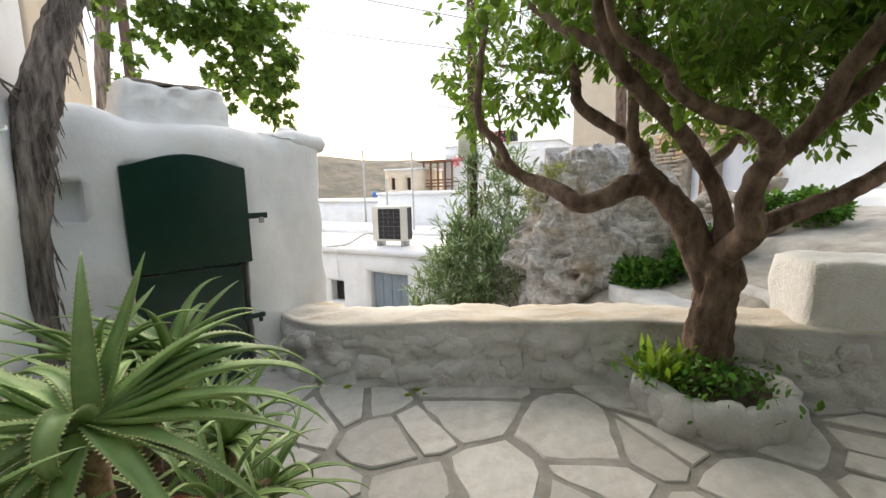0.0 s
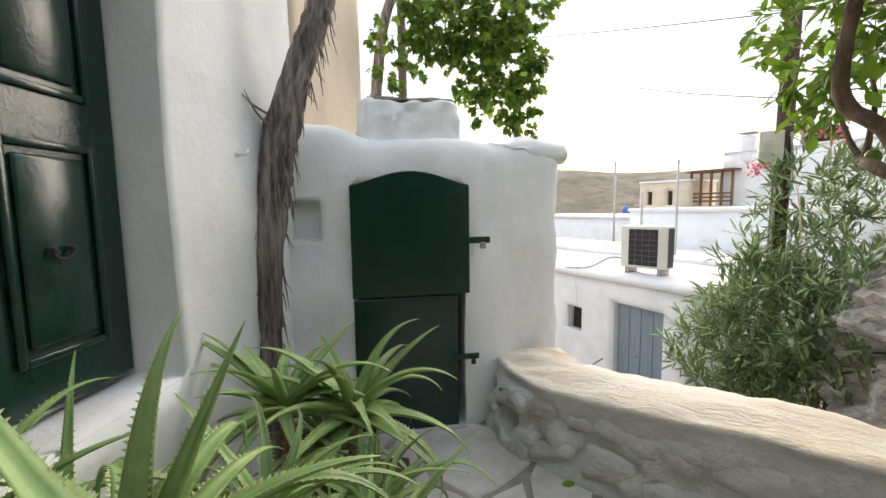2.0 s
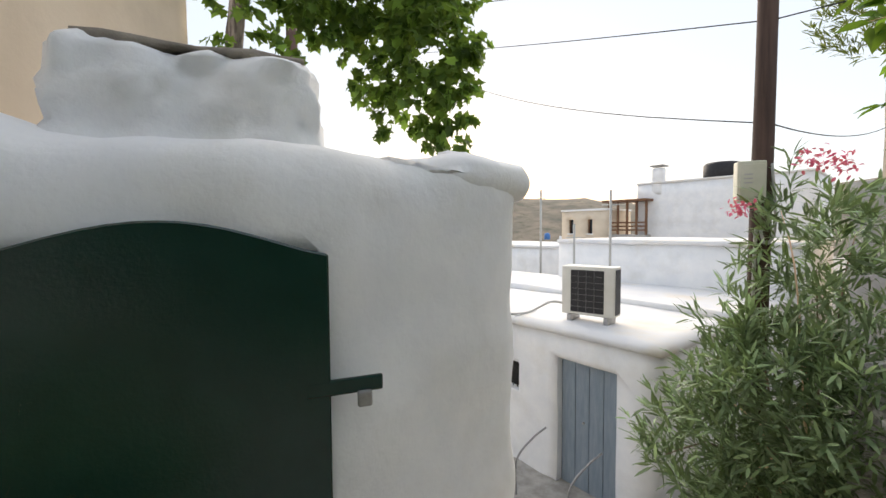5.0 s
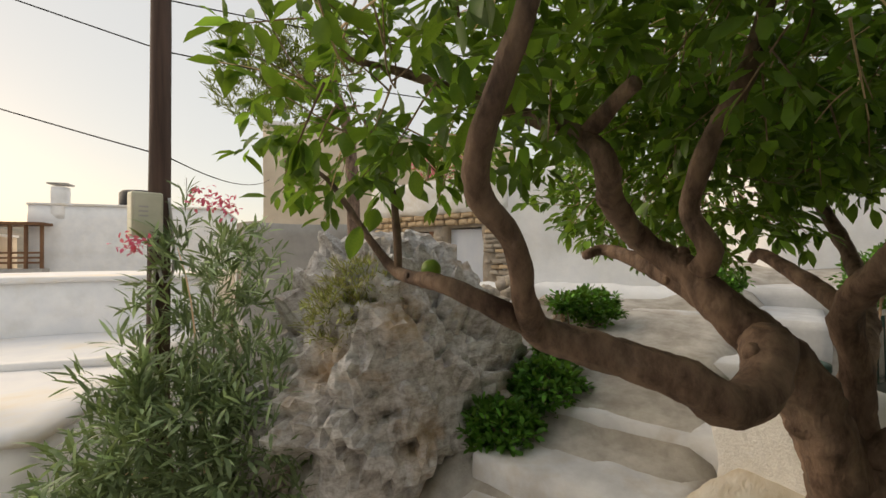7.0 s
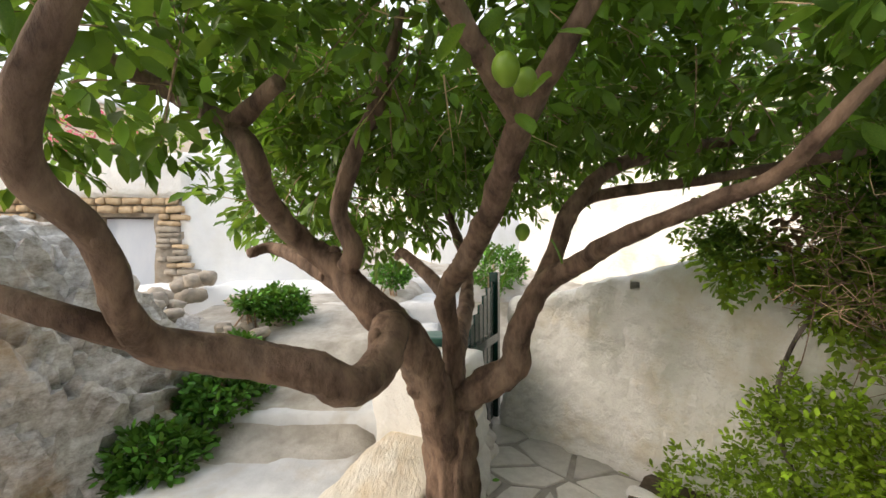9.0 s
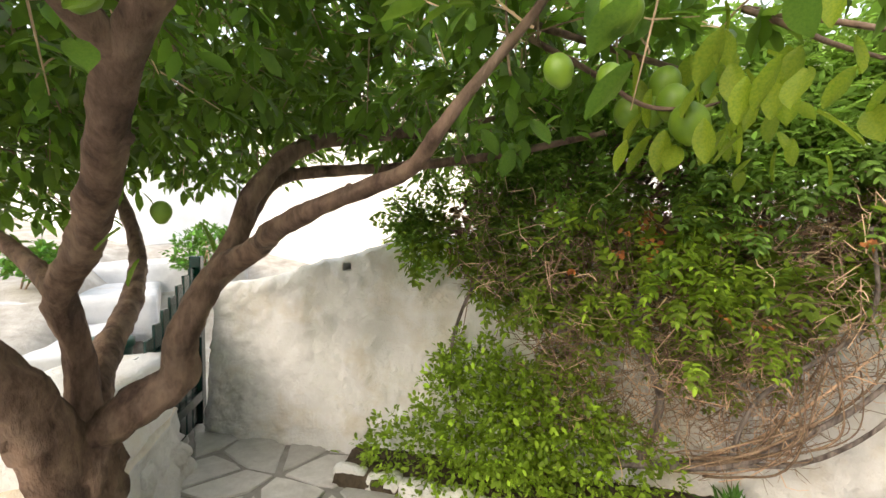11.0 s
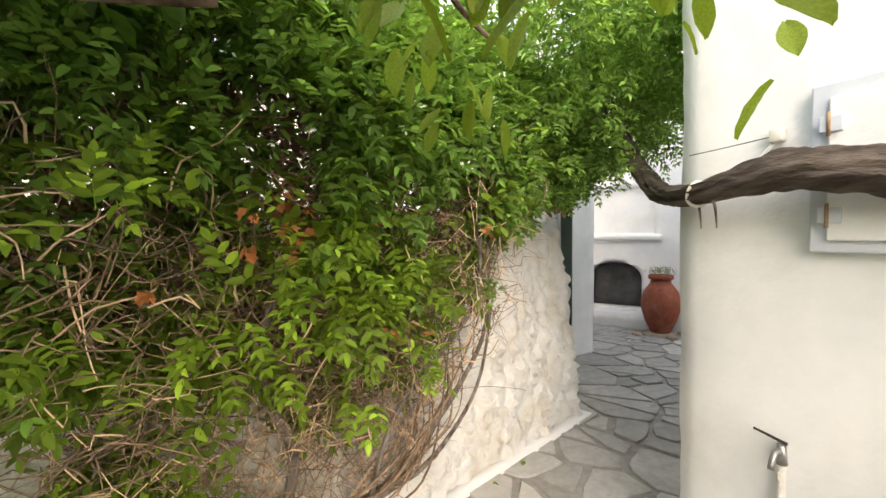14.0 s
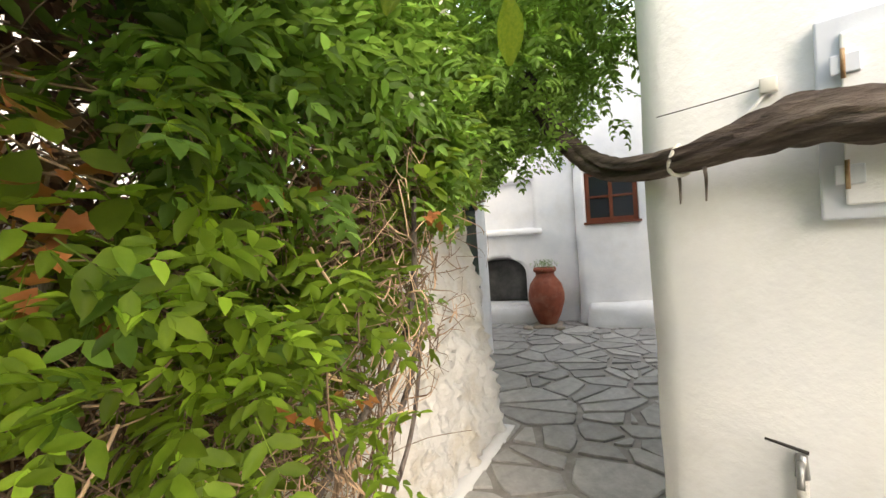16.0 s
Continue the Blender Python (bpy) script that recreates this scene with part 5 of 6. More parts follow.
# ---- aloes ----
def aloe_leaf(parent, base, yaw, rise, length, width, curl, twist, early=.5):
    """A thick channelled leaf, recurved towards its tip, with pale teeth along both edges."""
    b = bmesh.new()
    n = 18
    rows, pts, teeth = [], [], []
    pos, pitch = Vector(base), radians(rise)
    for i in range(n + 1):
        u = i / n
        d = Vector((math.cos(pitch) * math.cos(yaw), math.cos(pitch) * math.sin(yaw), math.sin(pitch)))
        pts.append((pos.copy(), d, Vector((-math.sin(yaw), math.cos(yaw), 0))))
        pos = pos + d * (length / n)
        pitch -= radians(curl) / n * (early + 3 * (1 - early) * u * u)
        yaw += radians(twist) / n * (.3 + 1.4 * u)
    for i, (p, d, side) in enumerate(pts):
        u = i / n
        w = width * (1 - u) ** .9 * (.9 + .25 * min(1, u * 5)) + .0012
        nrm = d.cross(side)
        up_, th = .42 * w, .5 * w + .003 * (1 - u)
        ring = [p + side * w + nrm * up_, p + side * w * .5 + nrm * w * .02, p - nrm * w * .08, p - side * w * .5 + nrm * w * .02, p - side * w + nrm * up_,
                p - side * w * .68 - nrm * th * .55, p - nrm * th, p + side * w * .68 - nrm * th * .55]
        rows.append([b.verts.new(v) for v in ring])
        if 0 < i < n:
            for sgn, e in ((1, ring[0]), (-1, ring[4])):
                for off in (0, .5):
                    teeth.append((e + d * (length / n) * off, side * sgn + nrm * .35, d, w))
    for a, c in zip(rows, rows[1:]):
        for k in range(8):
            b.faces.new((a[k], a[(k + 1) % 8], c[(k + 1) % 8], c[k]))
    b.faces.new(rows[-1])
    bmesh.ops.recalc_face_normals(b, faces=b.faces)
    lf = part("leaf", b, ALOE, parent)
    tb = bmesh.new()
    for e, s_, d, w in teeth:
        h = min(.0085, w * .4)
        tb.faces.new([tb.verts.new(e + d * h * .5 - s_ * .001), tb.verts.new(e - d * h * .5 - s_ * .001), tb.verts.new(e + s_ * h + d * h * .4)])
    part("teeth", tb, ALOE_TOOTH, lf, "pale marginal teeth")
    return lf


def aloe(name, label, at, count, length, width, lean, stem, seed, first=(), low=5, high=62, twist=35):
    a = thing(name, label, "aloe", at, "aloes by the wall")
    rg = np.random.default_rng(seed)
    part("stem", tube([(0, 0, -stem, .035), (.0, 0.01, -stem * .5, .035), (0, 0, .05, .03)], 8, .06, .2, 10), TWIG, a)
    for i in range(count):
        yaw = i * 2.399 + rg.uniform(-.35, .35)
        k = i / count
        aloe_leaf(a, (.02 * math.cos(yaw), .02 * math.sin(yaw), .07 * k - .02), yaw, low + (high - low) * k + rg.uniform(-14, 14), length * rg.uniform(.65, 1.15), width * rg.uniform(.8, 1.15), lean * (1.15 - .6 * k) * rg.uniform(.5, 1.35), rg.normal(0, twist), rg.uniform(.25, .8))
    for yaw, rise, L, w, curl, tw_, early in first:
        aloe_leaf(a, (.02 * math.cos(radians(yaw)), .02 * math.sin(radians(yaw)), .05), radians(yaw), rise, L, w, curl * 1.35 + 12, tw_ * 1.4, early)
    return a


aloe("aloe_plant", "large green aloe with long toothed curving leaves", (-1.12, 1.17, .86), 9, .46, .034, 110, .8, 1, (
    (196, 40, .74, .036, -25, 8, .9), (212, 30, .62, .036, 45, -25, .3), (185, 52, .5, .033, 115, 30, .4), (112, 82, .5, .034, 35, 10, .2), (70, 66, .48, .036, -6, 5, .5),
    (48, 40, .52, .034, 70, -20, .3), (38, 33, .58, .034, 75, -25, .3), (30, 26, .62, .036, 60, -15, .2), (18, 20, .66, .036, 50, -18, .15), (6, 12, .66, .037, 45, -10, .15), (-4, 4, .6, .035, 35, 15, .2),
    (-18, -4, .62, .036, 50, 20, .4), (-34, -14, .55, .036, 55, 25, .5), (-75, -35, .42, .036, 40, 0, .5), (250, 5, .5, .034, 70, -20, .5), (280, 70, .4, .04, 230, 15, .9), (228, -5, .55, .034, 55, 15, .4), (100, 55, .5, .03, 110, 40, .5), (150, 58, .45, .028, 125, 45, .6)), 0, 40, 20)
for lab, at, n, L, w, ln_, st_, sd in (
        ("aloe with narrow leaves spreading over the paving", (-1.35, 1.62, .62), 26, .46, .019, 105, .6, 2), ("aloe with narrow leaves against the house wall", (-1.55, 1.2, .6), 24, .55, .023, 85, .6, 3),
        ("smaller aloe with arching leaves by the green door", (-1.5, 2.16, .68), 26, .5, .031, 105, .55, 4), ("smaller aloe with arching leaves by the green door", (-1.74, 2.0, .72), 26, .5, .028, 105, .55, 5), ("smaller aloe with arching leaves by the green door", (-1.62, 2.12, .5), 26, .42, .02, 100, .45, 14),
        ("aloe drooping over the paving", (-1.05, 1.75, .45), 28, .46, .018, 120, .4, 6), ("aloe drooping low beside the pot", (-1.25, 1.0, .5), 20, .52, .027, 100, .5, 7),
        ("aloe drooping low beside the pot", (-.95, 1.45, .38), 24, .44, .019, 120, .33, 8), ("aloe with narrow leaves spreading over the paving", (-1.25, 1.95, .45), 28, .46, .017, 120, .42, 9),
        ("aloe with narrow leaves against the house wall", (-1.45, .85, .55), 20, .55, .024, 90, .5, 10), ("aloe with arching leaves under the shutters", (-1.3, .72, .72), 24, .5, .026, 110, .7, 11),
        ("aloe with arching leaves under the shutters", (-1.55, 1.0, .82), 20, .5, .024, 110, .8, 12), ("aloe drooping over the paving", (-.85, 1.62, .3), 22, .42, .017, 120, .28, 13)):
    aloe("aloe_plant", lab, at, n, L, w, ln_, st_, sd)
pot = thing("flower_pot", "terracotta pot half hidden under the aloes", "pot", (-1.08, 1.18, 0))
part("body", lathe([(.0, 0), (.17, 0), (.2, .2), (.24, .38), (.25, .4)], 24), TERRA, pot)
part("rim", lathe([(.24, .38), (.27, .39), (.27, .45), (.22, .45), (.21, .4)], 24), TERRA, pot)
part("soil", lathe([(.0, .3), (.21, .3), (.21, .41), (.0, .42)], 20), SOIL, pot, "dark soil")
strip = tagged(obj("soil_bed", lumpy_box(.9, 3.0, -.75, .05, -.08, .06, .03, .1, .03, 5, 2), SOIL), "dark soil bed along the house wall", "soil", kind="structure")
strip.matrix_basis = HOUSE

# ---- outside: lower house with the air conditioner ----
lower = thing("lower_house", "white flat-roofed house below the court", "house", LOWER)
lw = part("wall", lumpy_box(0, 9.5, 0, 6.0, -2.9, .12, .06, .3, .03, 1, 3), WHITE, lower)
carve(lw, [box(7.93, 8.93, -.4, .22, -2.6, -.26), box(6.72, 7.12, -.4, .25, -1.05, -.55, .02)])
part("roof", lumpy_box(-.05, 9.55, -.05, 6.05, .1, .24, .05, .3, .03, 1, 5), ROOF_WHITE, lower, "whitewashed flat roof with ochre stains")
part("roof_kerb", lumpy_box(-.05, 9.55, 2.6, 2.85, .2, .36, .05, .2, .03, 1, 6), ROOF_WHITE, lower)
bd = part("door", box(7.93, 8.93, .12, .2, -2.5, -.26), BLUEGREY, lower, "grey-blue double plank door", False)
for i in range(4):
    part("plank", box(7.96 + i * .24, 8.19 + i * .24, .10, .121, -2.4, -.29, .006), BLUEGREY, bd, smooth=False)
part("knob", cyl((8.35, .07, -1.2), (8.35, .1, -1.2), .02), METAL, bd)
wd = part("window", box(6.72, 7.12, .18, .24, -1.05, -.55), SHADE, lower, "small dark barred window", False)
for i in range(4):
    part("bar", cyl((6.79 + i * .09, .12, -1.05), (6.79 + i * .09, .12, -.55), .008, seg=6), DARK_METAL, wd)
for x in (7.75, 8.7):
    part("handrail", tube([(x, -.75, -2.3, .015), (x, -.75, -1.75, .015), (x + .1, -.5, -1.45, .015), (x + .2, -.3, -1.3, .015)], 8), METAL, lower, "bent grey handrail")
part("drain_pipe", tube([(7.0, .6, .26, .014), (7.0, .1, .25, .014), (7.0, -.06, .18, .014), (7.0, -.06, -.1, .014), (7.0, -.03, -.48, .014)], 7), WHITE, lower)
ac = thing("air_conditioner", "cream outdoor air conditioner unit on the flat roof", "air conditioner", local(-1.34, 9.62, .92, -.33, .30))
part("casing", box(0, .86, 0, .34, .06, .86, .02), AC_WHITE, ac)
part("grille", box(.16, .7, -.012, .004, .11, .80, .01), AC_DARK, ac, "black fan grille", False)
for i in range(6):
    part("grille_bar", box(.16, .7, -.02, -.013, .2 + i * .1, .203 + i * .1), METAL, ac, smooth=False)
for i in range(3):
    part("grille_bar", box(.29 + i * .13, .293 + i * .13, -.02, -.013, .11, .8), METAL, ac, smooth=False)
part("coil", box(.857, .868, .05, .3, .1, .82, .004), AC_DARK, ac, "dark condenser coil", False)
for x in (.1, .7):
    part("foot", box(x, x + .08, -.02, .36, -.08, .06, .01), METAL, ac)
part("hose", tube([(.02, .1, .2, .02), (-.2, .0, .22, .02), (-.6, -.1, .0, .02), (-1.1, -.2, -.06, .02)], 8), GREY_PIPE, ac, "grey lagged hose")


def flat_house(name, label, x0, x1, y0, y1, z0, z1, material, windows=(), seed=0, yaw=0.0):
    h = thing(name, label, "house", pose(x0, y0, 0, 0, 0, yaw))
    w = part("wall", lumpy_box(0, x1 - x0, 0, y1 - y0, z0, z1, .05, .6, .03, .7, seed), material, h)
    part("roof", lumpy_box(-.04, x1 - x0 + .04, -.04, y1 - y0 + .04, z1 - .03, z1 + .1, .04, .6, .02, .7, seed + 1), ROOF_WHITE, h)
    if windows:
        carve(w, [box(a, b, -.3, .25, c, d) for a, b, c, d in windows])
        for a, b, c, d in windows:
            wn_ = part("window", box(a, b, .18, .24, c, d), glass, h, "dark window", False)
            part("frame", box(a - .03, a + .05, .1, .19, c, d), BROWN_WOOD, wn_, smooth=False)
            part("sill", box(a - .06, b + .06, -.04, .2, c - .06, c), WHITE, wn_, smooth=False)
    return h


flat_house("white_house", "long white flat-roofed house behind the air conditioner", -1.9, 4.2, 16.3, 21, -4, 1.35, WHITE, (), 3, -29)
flat_house("white_house", "white flat-roofed house at the valley edge", -9.5, -1.5, 24.5, 30, -6, .95, WHITE, ((2.6, 3.4, -2.6, -.7),), 4, -29)
big = flat_house("white_house", "taller white house with a timber balcony and chimney", 1.4, 8.6, 27, 33, -5, 4.1, WHITE, (), 5, -29)
cm = part("chimney", lumpy_box(.75, 1.25, -.02, .5, 3.5, 4.9, .04, .3, .02, 1, 2), WHITE, big)
part("chimney_cap", box(.65, 1.35, -.1, .6, 4.98, 5.05, .02), GREY_PLASTER, cm, "slab chimney cap")
part("water_tank", lathe([(0, 0), (.75, 0), (.8, .1), (.8, .65), (.7, .75), (0, .78)], 20), AC_DARK, big, "black roof water tank").matrix_basis = Matrix.Translation((3.7, .8, 4.15))
part("antenna", cyl((5.6, .5, 4), (5.6, .5, 5.6), .02, seg=6), METAL, big)
bal = part("balcony", box(-1.4, .75, -.6, .8, 1.2, 1.45, .03), GREY_PLASTER, big, "timber balcony with sloping roof", False)
for x in (-1.35, -.85, -.35, .15, .65):
    part("post", box(x, x + .1, -.55, -.45, 1.45, 3.2), BROWN_WOOD, bal, smooth=False)
for z in (1.65, 1.85, 2.05):
    part("rail", box(-1.35, .7, -.53, -.47, z, z + .08), BROWN_WOOD, bal, smooth=False)
part("balcony_roof", box(-1.6, .85, -.8, .8, 3.2, 3.32, .02), BROWN_WOOD, bal, smooth=False)
flat_house("small_house", "small cream house beside the balcony", -2.6, .3, 28.2, 31, -5, 2.8, BEIGE, ((.5, .8, 1.5, 2.3), (1.7, 2.0, 1.5, 2.3)), 6, -29)
chapel = thing("chapel", "tiny blue and white domed chapel roof far off", "chapel", (-2.2, 38, 0))
part("wall", lumpy_box(-1.2, 1.2, -.8, .8, -6, 1.2, .05, .5, .02, 1, 1), WHITE, chapel)
part("vault", lathe([(1.0, 0), (.95, .35), (.7, .7), (.3, .9), (.0, .95)], 16), WHITE, chapel).matrix_basis = Matrix.Translation((0, 0, 1.15))
part("turret", lathe([(.25, 0), (.25, .35), (.18, .5), (0, .58)], 12), BLUE, chapel, "blue painted turret").matrix_basis = Matrix.Translation((-2.2, 0, .9))
chl = thing("chimney_stack", "white chimney stack on a far roof", "chimney", (-7.7, 25.1, .85))
part("stack", lumpy_box(-.3, .3, -.3, .3, 0, .9, .04, .2, .02, 2, 2), WHITE, chl)
part("cap", box(-.22, .22, -.22, .22, .92, 1.15, .03), SHADE, chl, "dark cap")
flat_house("beige_house", "blind beige house on the slope above the rock", 4.75, 12.5, 13.6, 19, -1, 5.4, BEIGE, (), 7, -29)
lowpar = tagged(obj("wall_terrace", lumpy_box(0, 4.0, 0, .3, -1.2, 2.52, .04, .25, .02, 1, 3), GREY_PLASTER), "low unpainted grey terrace wall", "wall", kind="structure")
lowpar.matrix_basis = local(3.1, 11.1, .87, -.49)

# ruined stone house and white wall up the path
ruin = thing("ruin_house", "stone ruin with whitewashed blocked doorways", "house", local(5.3, 9.6, .12, -1))
rw = part("wall", lumpy_box(0, 2.9, 0, .6, .5, 2.62, .05, .14, .07, 3, 2), RUBBLE, ruin)
carve(rw, [box(1.0, 1.45, -.4, .3, .5, 2.3), box(1.75, 2.5, -.4, .3, .5, 2.35)])
part("blocked_door", box(1.75, 2.5, .12, .22, .9, 2.33, .01), PALE_DOOR, ruin, "whitewashed boarded doorway", False)
part("blocked_door", box(1.0, 1.25, .1, .22, .9, 2.28, .01), PALE_DOOR, ruin, "whitewashed boarded doorway", False)
part("door_post", box(1.32, 1.42, .0, .15, 1.0, 2.3, .01), BROWN_WOOD, ruin, "weathered brown post", False)
part("parapet", lumpy_box(-.2, 3.0, -.05, .7, 2.62, 3.3, .06, .15, .04, 2, 4), WHITE_OLD, ruin, "whitewashed parapet")
sr = np.random.default_rng(71)
z = .95
while z < 2.58:
    hh = sr.uniform(.07, .12) if z < 2.34 else .12
    x = sr.uniform(-.05, .05)
    while x < 2.85:
        w = sr.uniform(.12, .34)
        if not any(a_ < x + w and x < b_ and z < 2.33 for a_, b_ in ((.97, 1.47), (1.73, 2.52))):
            so = part("stone", lumpy_box(0, w - .02, -.06, .05, 0, hh - .018, .016, .05, .018, 9, x * 7 + z * 3), OCHRE_STONE if z > 2.3 or sr.uniform() < .3 else RUBBLE, ruin)
            so.matrix_basis = pose(x, sr.uniform(-.02, .015), z, 0, sr.uniform(-3, 3), sr.uniform(-4, 4))
        x += w
    z += hh
wh2 = tagged(obj("wall_white", lumpy_box(0, 2.6, 0, .5, .4, 3.35, .05, .15, .04, 2, 3), WHITE), "tall whitewashed wall beside the path", "wall", kind="structure")
wh2.matrix_basis = local(5.62, 6.75, .4, -1)
drift = tagged(obj("plinth", lumpy_box(-.5, 2.9, -.7, .1, .3, 1.35, .3, .12, .1, 2, 3), WHITE), "whitewashed sloping wall foot", "plinth", kind="structure")
drift.matrix_basis = local(5.55, 6.9, .4, -1)
farw = tagged(obj("wall_neighbour", lumpy_box(0, 9, 0, .5, -.5, 4.4, .08, .1, .1, 2.6, 8), WHITE_OLD), "neighbour's tall whitewashed wall", "wall", kind="structure")
farw.matrix_basis = local(8.0, 1.4, -.62, -.78)
uph = flat_house("upper_house", "white upper house seen through the lemon tree", 8.3, 13, 3.0, 9, .3, 4.6, WHITE, (), 9, -60)
bou = thing("bougainvillea", "pink bougainvillea above the stone ruin", "shrub", (6.1, 8.6, 3.55))
C, Wd = in_blobs(sr, [(0, 0, .25, .5, .7, .35), (.2, -.9, .3, .4, .5, .3)], 260, .2)
Wd /= np.linalg.norm(Wd, axis=1, keepdims=True)
P, D = sprigs(sr, C[:90], Wd[:90], 9, .08, .1, .8)
leaves("petals", P, D, np.full(len(P), .05), OVAL, PETAL, bou, "bright pink bracts")
P, D = sprigs(sr, C[90:], Wd[90:], 10, .12, .1, .8)
leaves("foliage", P, D, np.full(len(P), .06), OVAL, HEDGE_LEAF, bou, "green leaves")

# ---- rock outcrop ----
rk = bmesh.new()
bmesh.ops.create_icosphere(rk, subdivisions=6, radius=1)
for v in rk.verts:
    d = v.co.normalized()
    p = Vector((d.x * 1.55, d.y * 1.1, d.z * 2.2))
    # tilted beds, split into blocks
    bed_h = p.z * .86 + p.x * .42 + p.y * .2 + .16 * noise.noise(p * 1.4)
    q = Vector((p.x * 1.1, p.y * 1.1, bed_h * 2.3)) + Vector((noise.noise(p * 2), noise.noise(p * 2 + Vector((5, 0, 0))), 0)) * .25
    dd, pp = noise.voronoi(q)
    dd2, pp2 = noise.voronoi(q * 2.9 + Vector((3, 1, 2)))
    c1_, c2_ = Vector(pp[0]), Vector(pp2[0])
    tilt = Vector((noise.noise(c1_ * 7.1), noise.noise(c1_ * 5.3 + Vector((9, 0, 0))), noise.noise(c1_ * 6.7 + Vector((0, 9, 0)))))
    k = .10 * noise.noise(c1_ * 3.7) + .22 * tilt.dot(q - c1_) + .1 * noise.noise(c2_ * 4.1) + .15 * noise.noise(p * 1.1 + Vector((4, 0, 0)))
    k -= .03 * max(0, 1 - (dd[1] - dd[0]) * 14) + .018 * max(0, 1 - (dd2[1] - dd2[0]) * 7)
    k += .045 * noise.noise(Vector((p.x * 2.5, p.y * 2.5, bed_h * 13))) + .03 * noise.noise(p * 9) + .022 * noise.noise(p * 19) + .012 * noise.noise(p * 37)
    v.co = p * (1 + k)
    if v.co.z > 0:                                    # the outcrop falls off up the path
        v.co.z *= 1 - .42 * min(1, max(0, (v.co.x - .1) / 1.4))
    if v.co.z > 1.85:
        v.co.z = 1.85 + (v.co.z - 1.85) * .4
rock = thing("rock_outcrop", "weathered grey and ochre rock outcrop beside the path", "rock", (2.6, 6.0, .1))
part("rock", rk, ROCK, rock, smooth=False)
rk2 = bmesh.new()
bmesh.ops.create_icosphere(rk2, subdivisions=5, radius=1)
for v in rk2.verts:
    d = v.co.normalized()
    p = Vector((d.x * 1.3, d.y * .9, d.z * .75))
    v.co = p * (1 + .2 * noise.noise(p * 1.3) + .1 * noise.noise(p * 3) + .05 * noise.noise(p * 7) + .03 * noise.noise(p * 14))
part("ledge", rk2, ROCK, rock, "lower rock shelf with loose stones").matrix_basis = Matrix.Translation((1.6, .2, .35))
rr = np.random.default_rng(81)
for i in range(36):
    x, y = rr.uniform(3.2, 5.2), rr.uniform(4.75, 6.4)
    so = thing("loose_stone", "loose grey stone on the rocky slope", "stone", (x, y, ground_z(x, y) + (0.05 if y < 5.1 else .45 * min(1, (y - 5.1)))), "slope stones")
    part("stone", lumpy_box(-.12, .12, -.09, .09, -.1, .09, .05, .06, .05, 7, i), RUBBLE, so)
    so.matrix_basis = so.matrix_basis @ pose(0, 0, 0, rr.uniform(-20, 20), rr.uniform(-20, 20), rr.uniform(0, 360)) @ Matrix.Diagonal((rr.uniform(.6, 1.6), 1, rr.uniform(.5, 1), 1))

# ---- shrubs ----
def bush(name, label, category, at, blobs, n, per, size, shape, material, rng, reach=.1, droop=.1, stems=0, group=""):
    b = thing(name, label, category, at, group)
    C, Wd = in_blobs(rng, blobs, n, .45)
    Wd /= np.linalg.norm(Wd, axis=1, keepdims=True)
    Wd[:, 2] = np.abs(Wd[:, 2]) * .6 + .25
    P, D = sprigs(rng, C, Wd, per, reach, droop, .55)
    leaves("foliage", P, D, rng.uniform(size[0], size[1], len(P)), shape, material, b, rng=rng)
    sm = bmesh.new()
    for i in range(stems):
        c = C[i * (len(C) // stems)]
        tube([(rng.normal(0, .12), rng.normal(0, .12), min(bl_[2] - bl_[5] for bl_ in blobs) - .3, .012), (c[0] * .5, c[1] * .5, c[2] * .55, .009), (*c, .004)], 5, .2, bm=sm)
    if stems:
        o_ = part("stem_tangle", sm, TWIG, b)
        o_["kind"] = "stuff"
    return b


br_ = np.random.default_rng(91)
ole = bush("oleander", "tall grey-green oleander with narrow leaves and pink flowers", "shrub", (.95, 6.7, 0),
           [(-.35, .0, .1, .6, .55, .8), (.25, -.35, .2, .7, .5, .75), (-.05, .3, 1.5, .26, .28, .8), (.45, .55, 1.35, .35, .35, .75), (.0, -.1, -.9, .8, .7, .7), (.85, -.4, .3, .55, .5, .5), (-.5, .2, .9, .25, .25, .45), (1.2, -.35, .0, .45, .4, .5), (-.85, .05, -.3, .42, .4, .6)], 1150, 13, (.13, .215), SLIM, OLEANDER_LEAF, br_, .26, -.2, 30)
pk = np.vstack([br_.normal(0, 1, (60, 3)) * np.array([.06, .06, .04]) + np.array(c) for c in ((-.07, .1, 2.36), (.1, .05, 2.3), (-.53, .25, 1.96))])
leaves("blossom", pk, br_.normal(0, 1, (180, 3)), np.full(180, .05), OVAL, PETAL, ole, "pink flower heads")
bush("broom_shrub", "dry yellow-green wispy shrub on the rock", "shrub", (1.75, 5.6, 1.45), [(0, .1, .1, .3, .25, .22), (-.2, .1, -.15, .25, .22, .25)], 300, 12, (.045, .095), SLIM, DRY_GRASS, br_, .12, -.2, 16)
for (x, y, z), r, n in (((2.98, 4.62, .6), .29, 260), ((2.4, 4.75, .38), .27, 220), ((3.4, 4.7, .85), .18, 120), ((4.5, 4.75, 1.15), .27, 200), ((4.1, 4.95, 1.25), .12, 50), ((5.6, 3.6, 1.45), .25, 120), ((6.2, 2.0, 1.5), .45, 220)):
    bush("small_bush", "low rounded bright green leafy bush by the path", "bush", (x, y, z), [(0, 0, 0, r, r, r * .8)], n, 9, (.05, .085), OVAL, BUSH_LEAF, br_, .09, .0, 6, "path bushes")
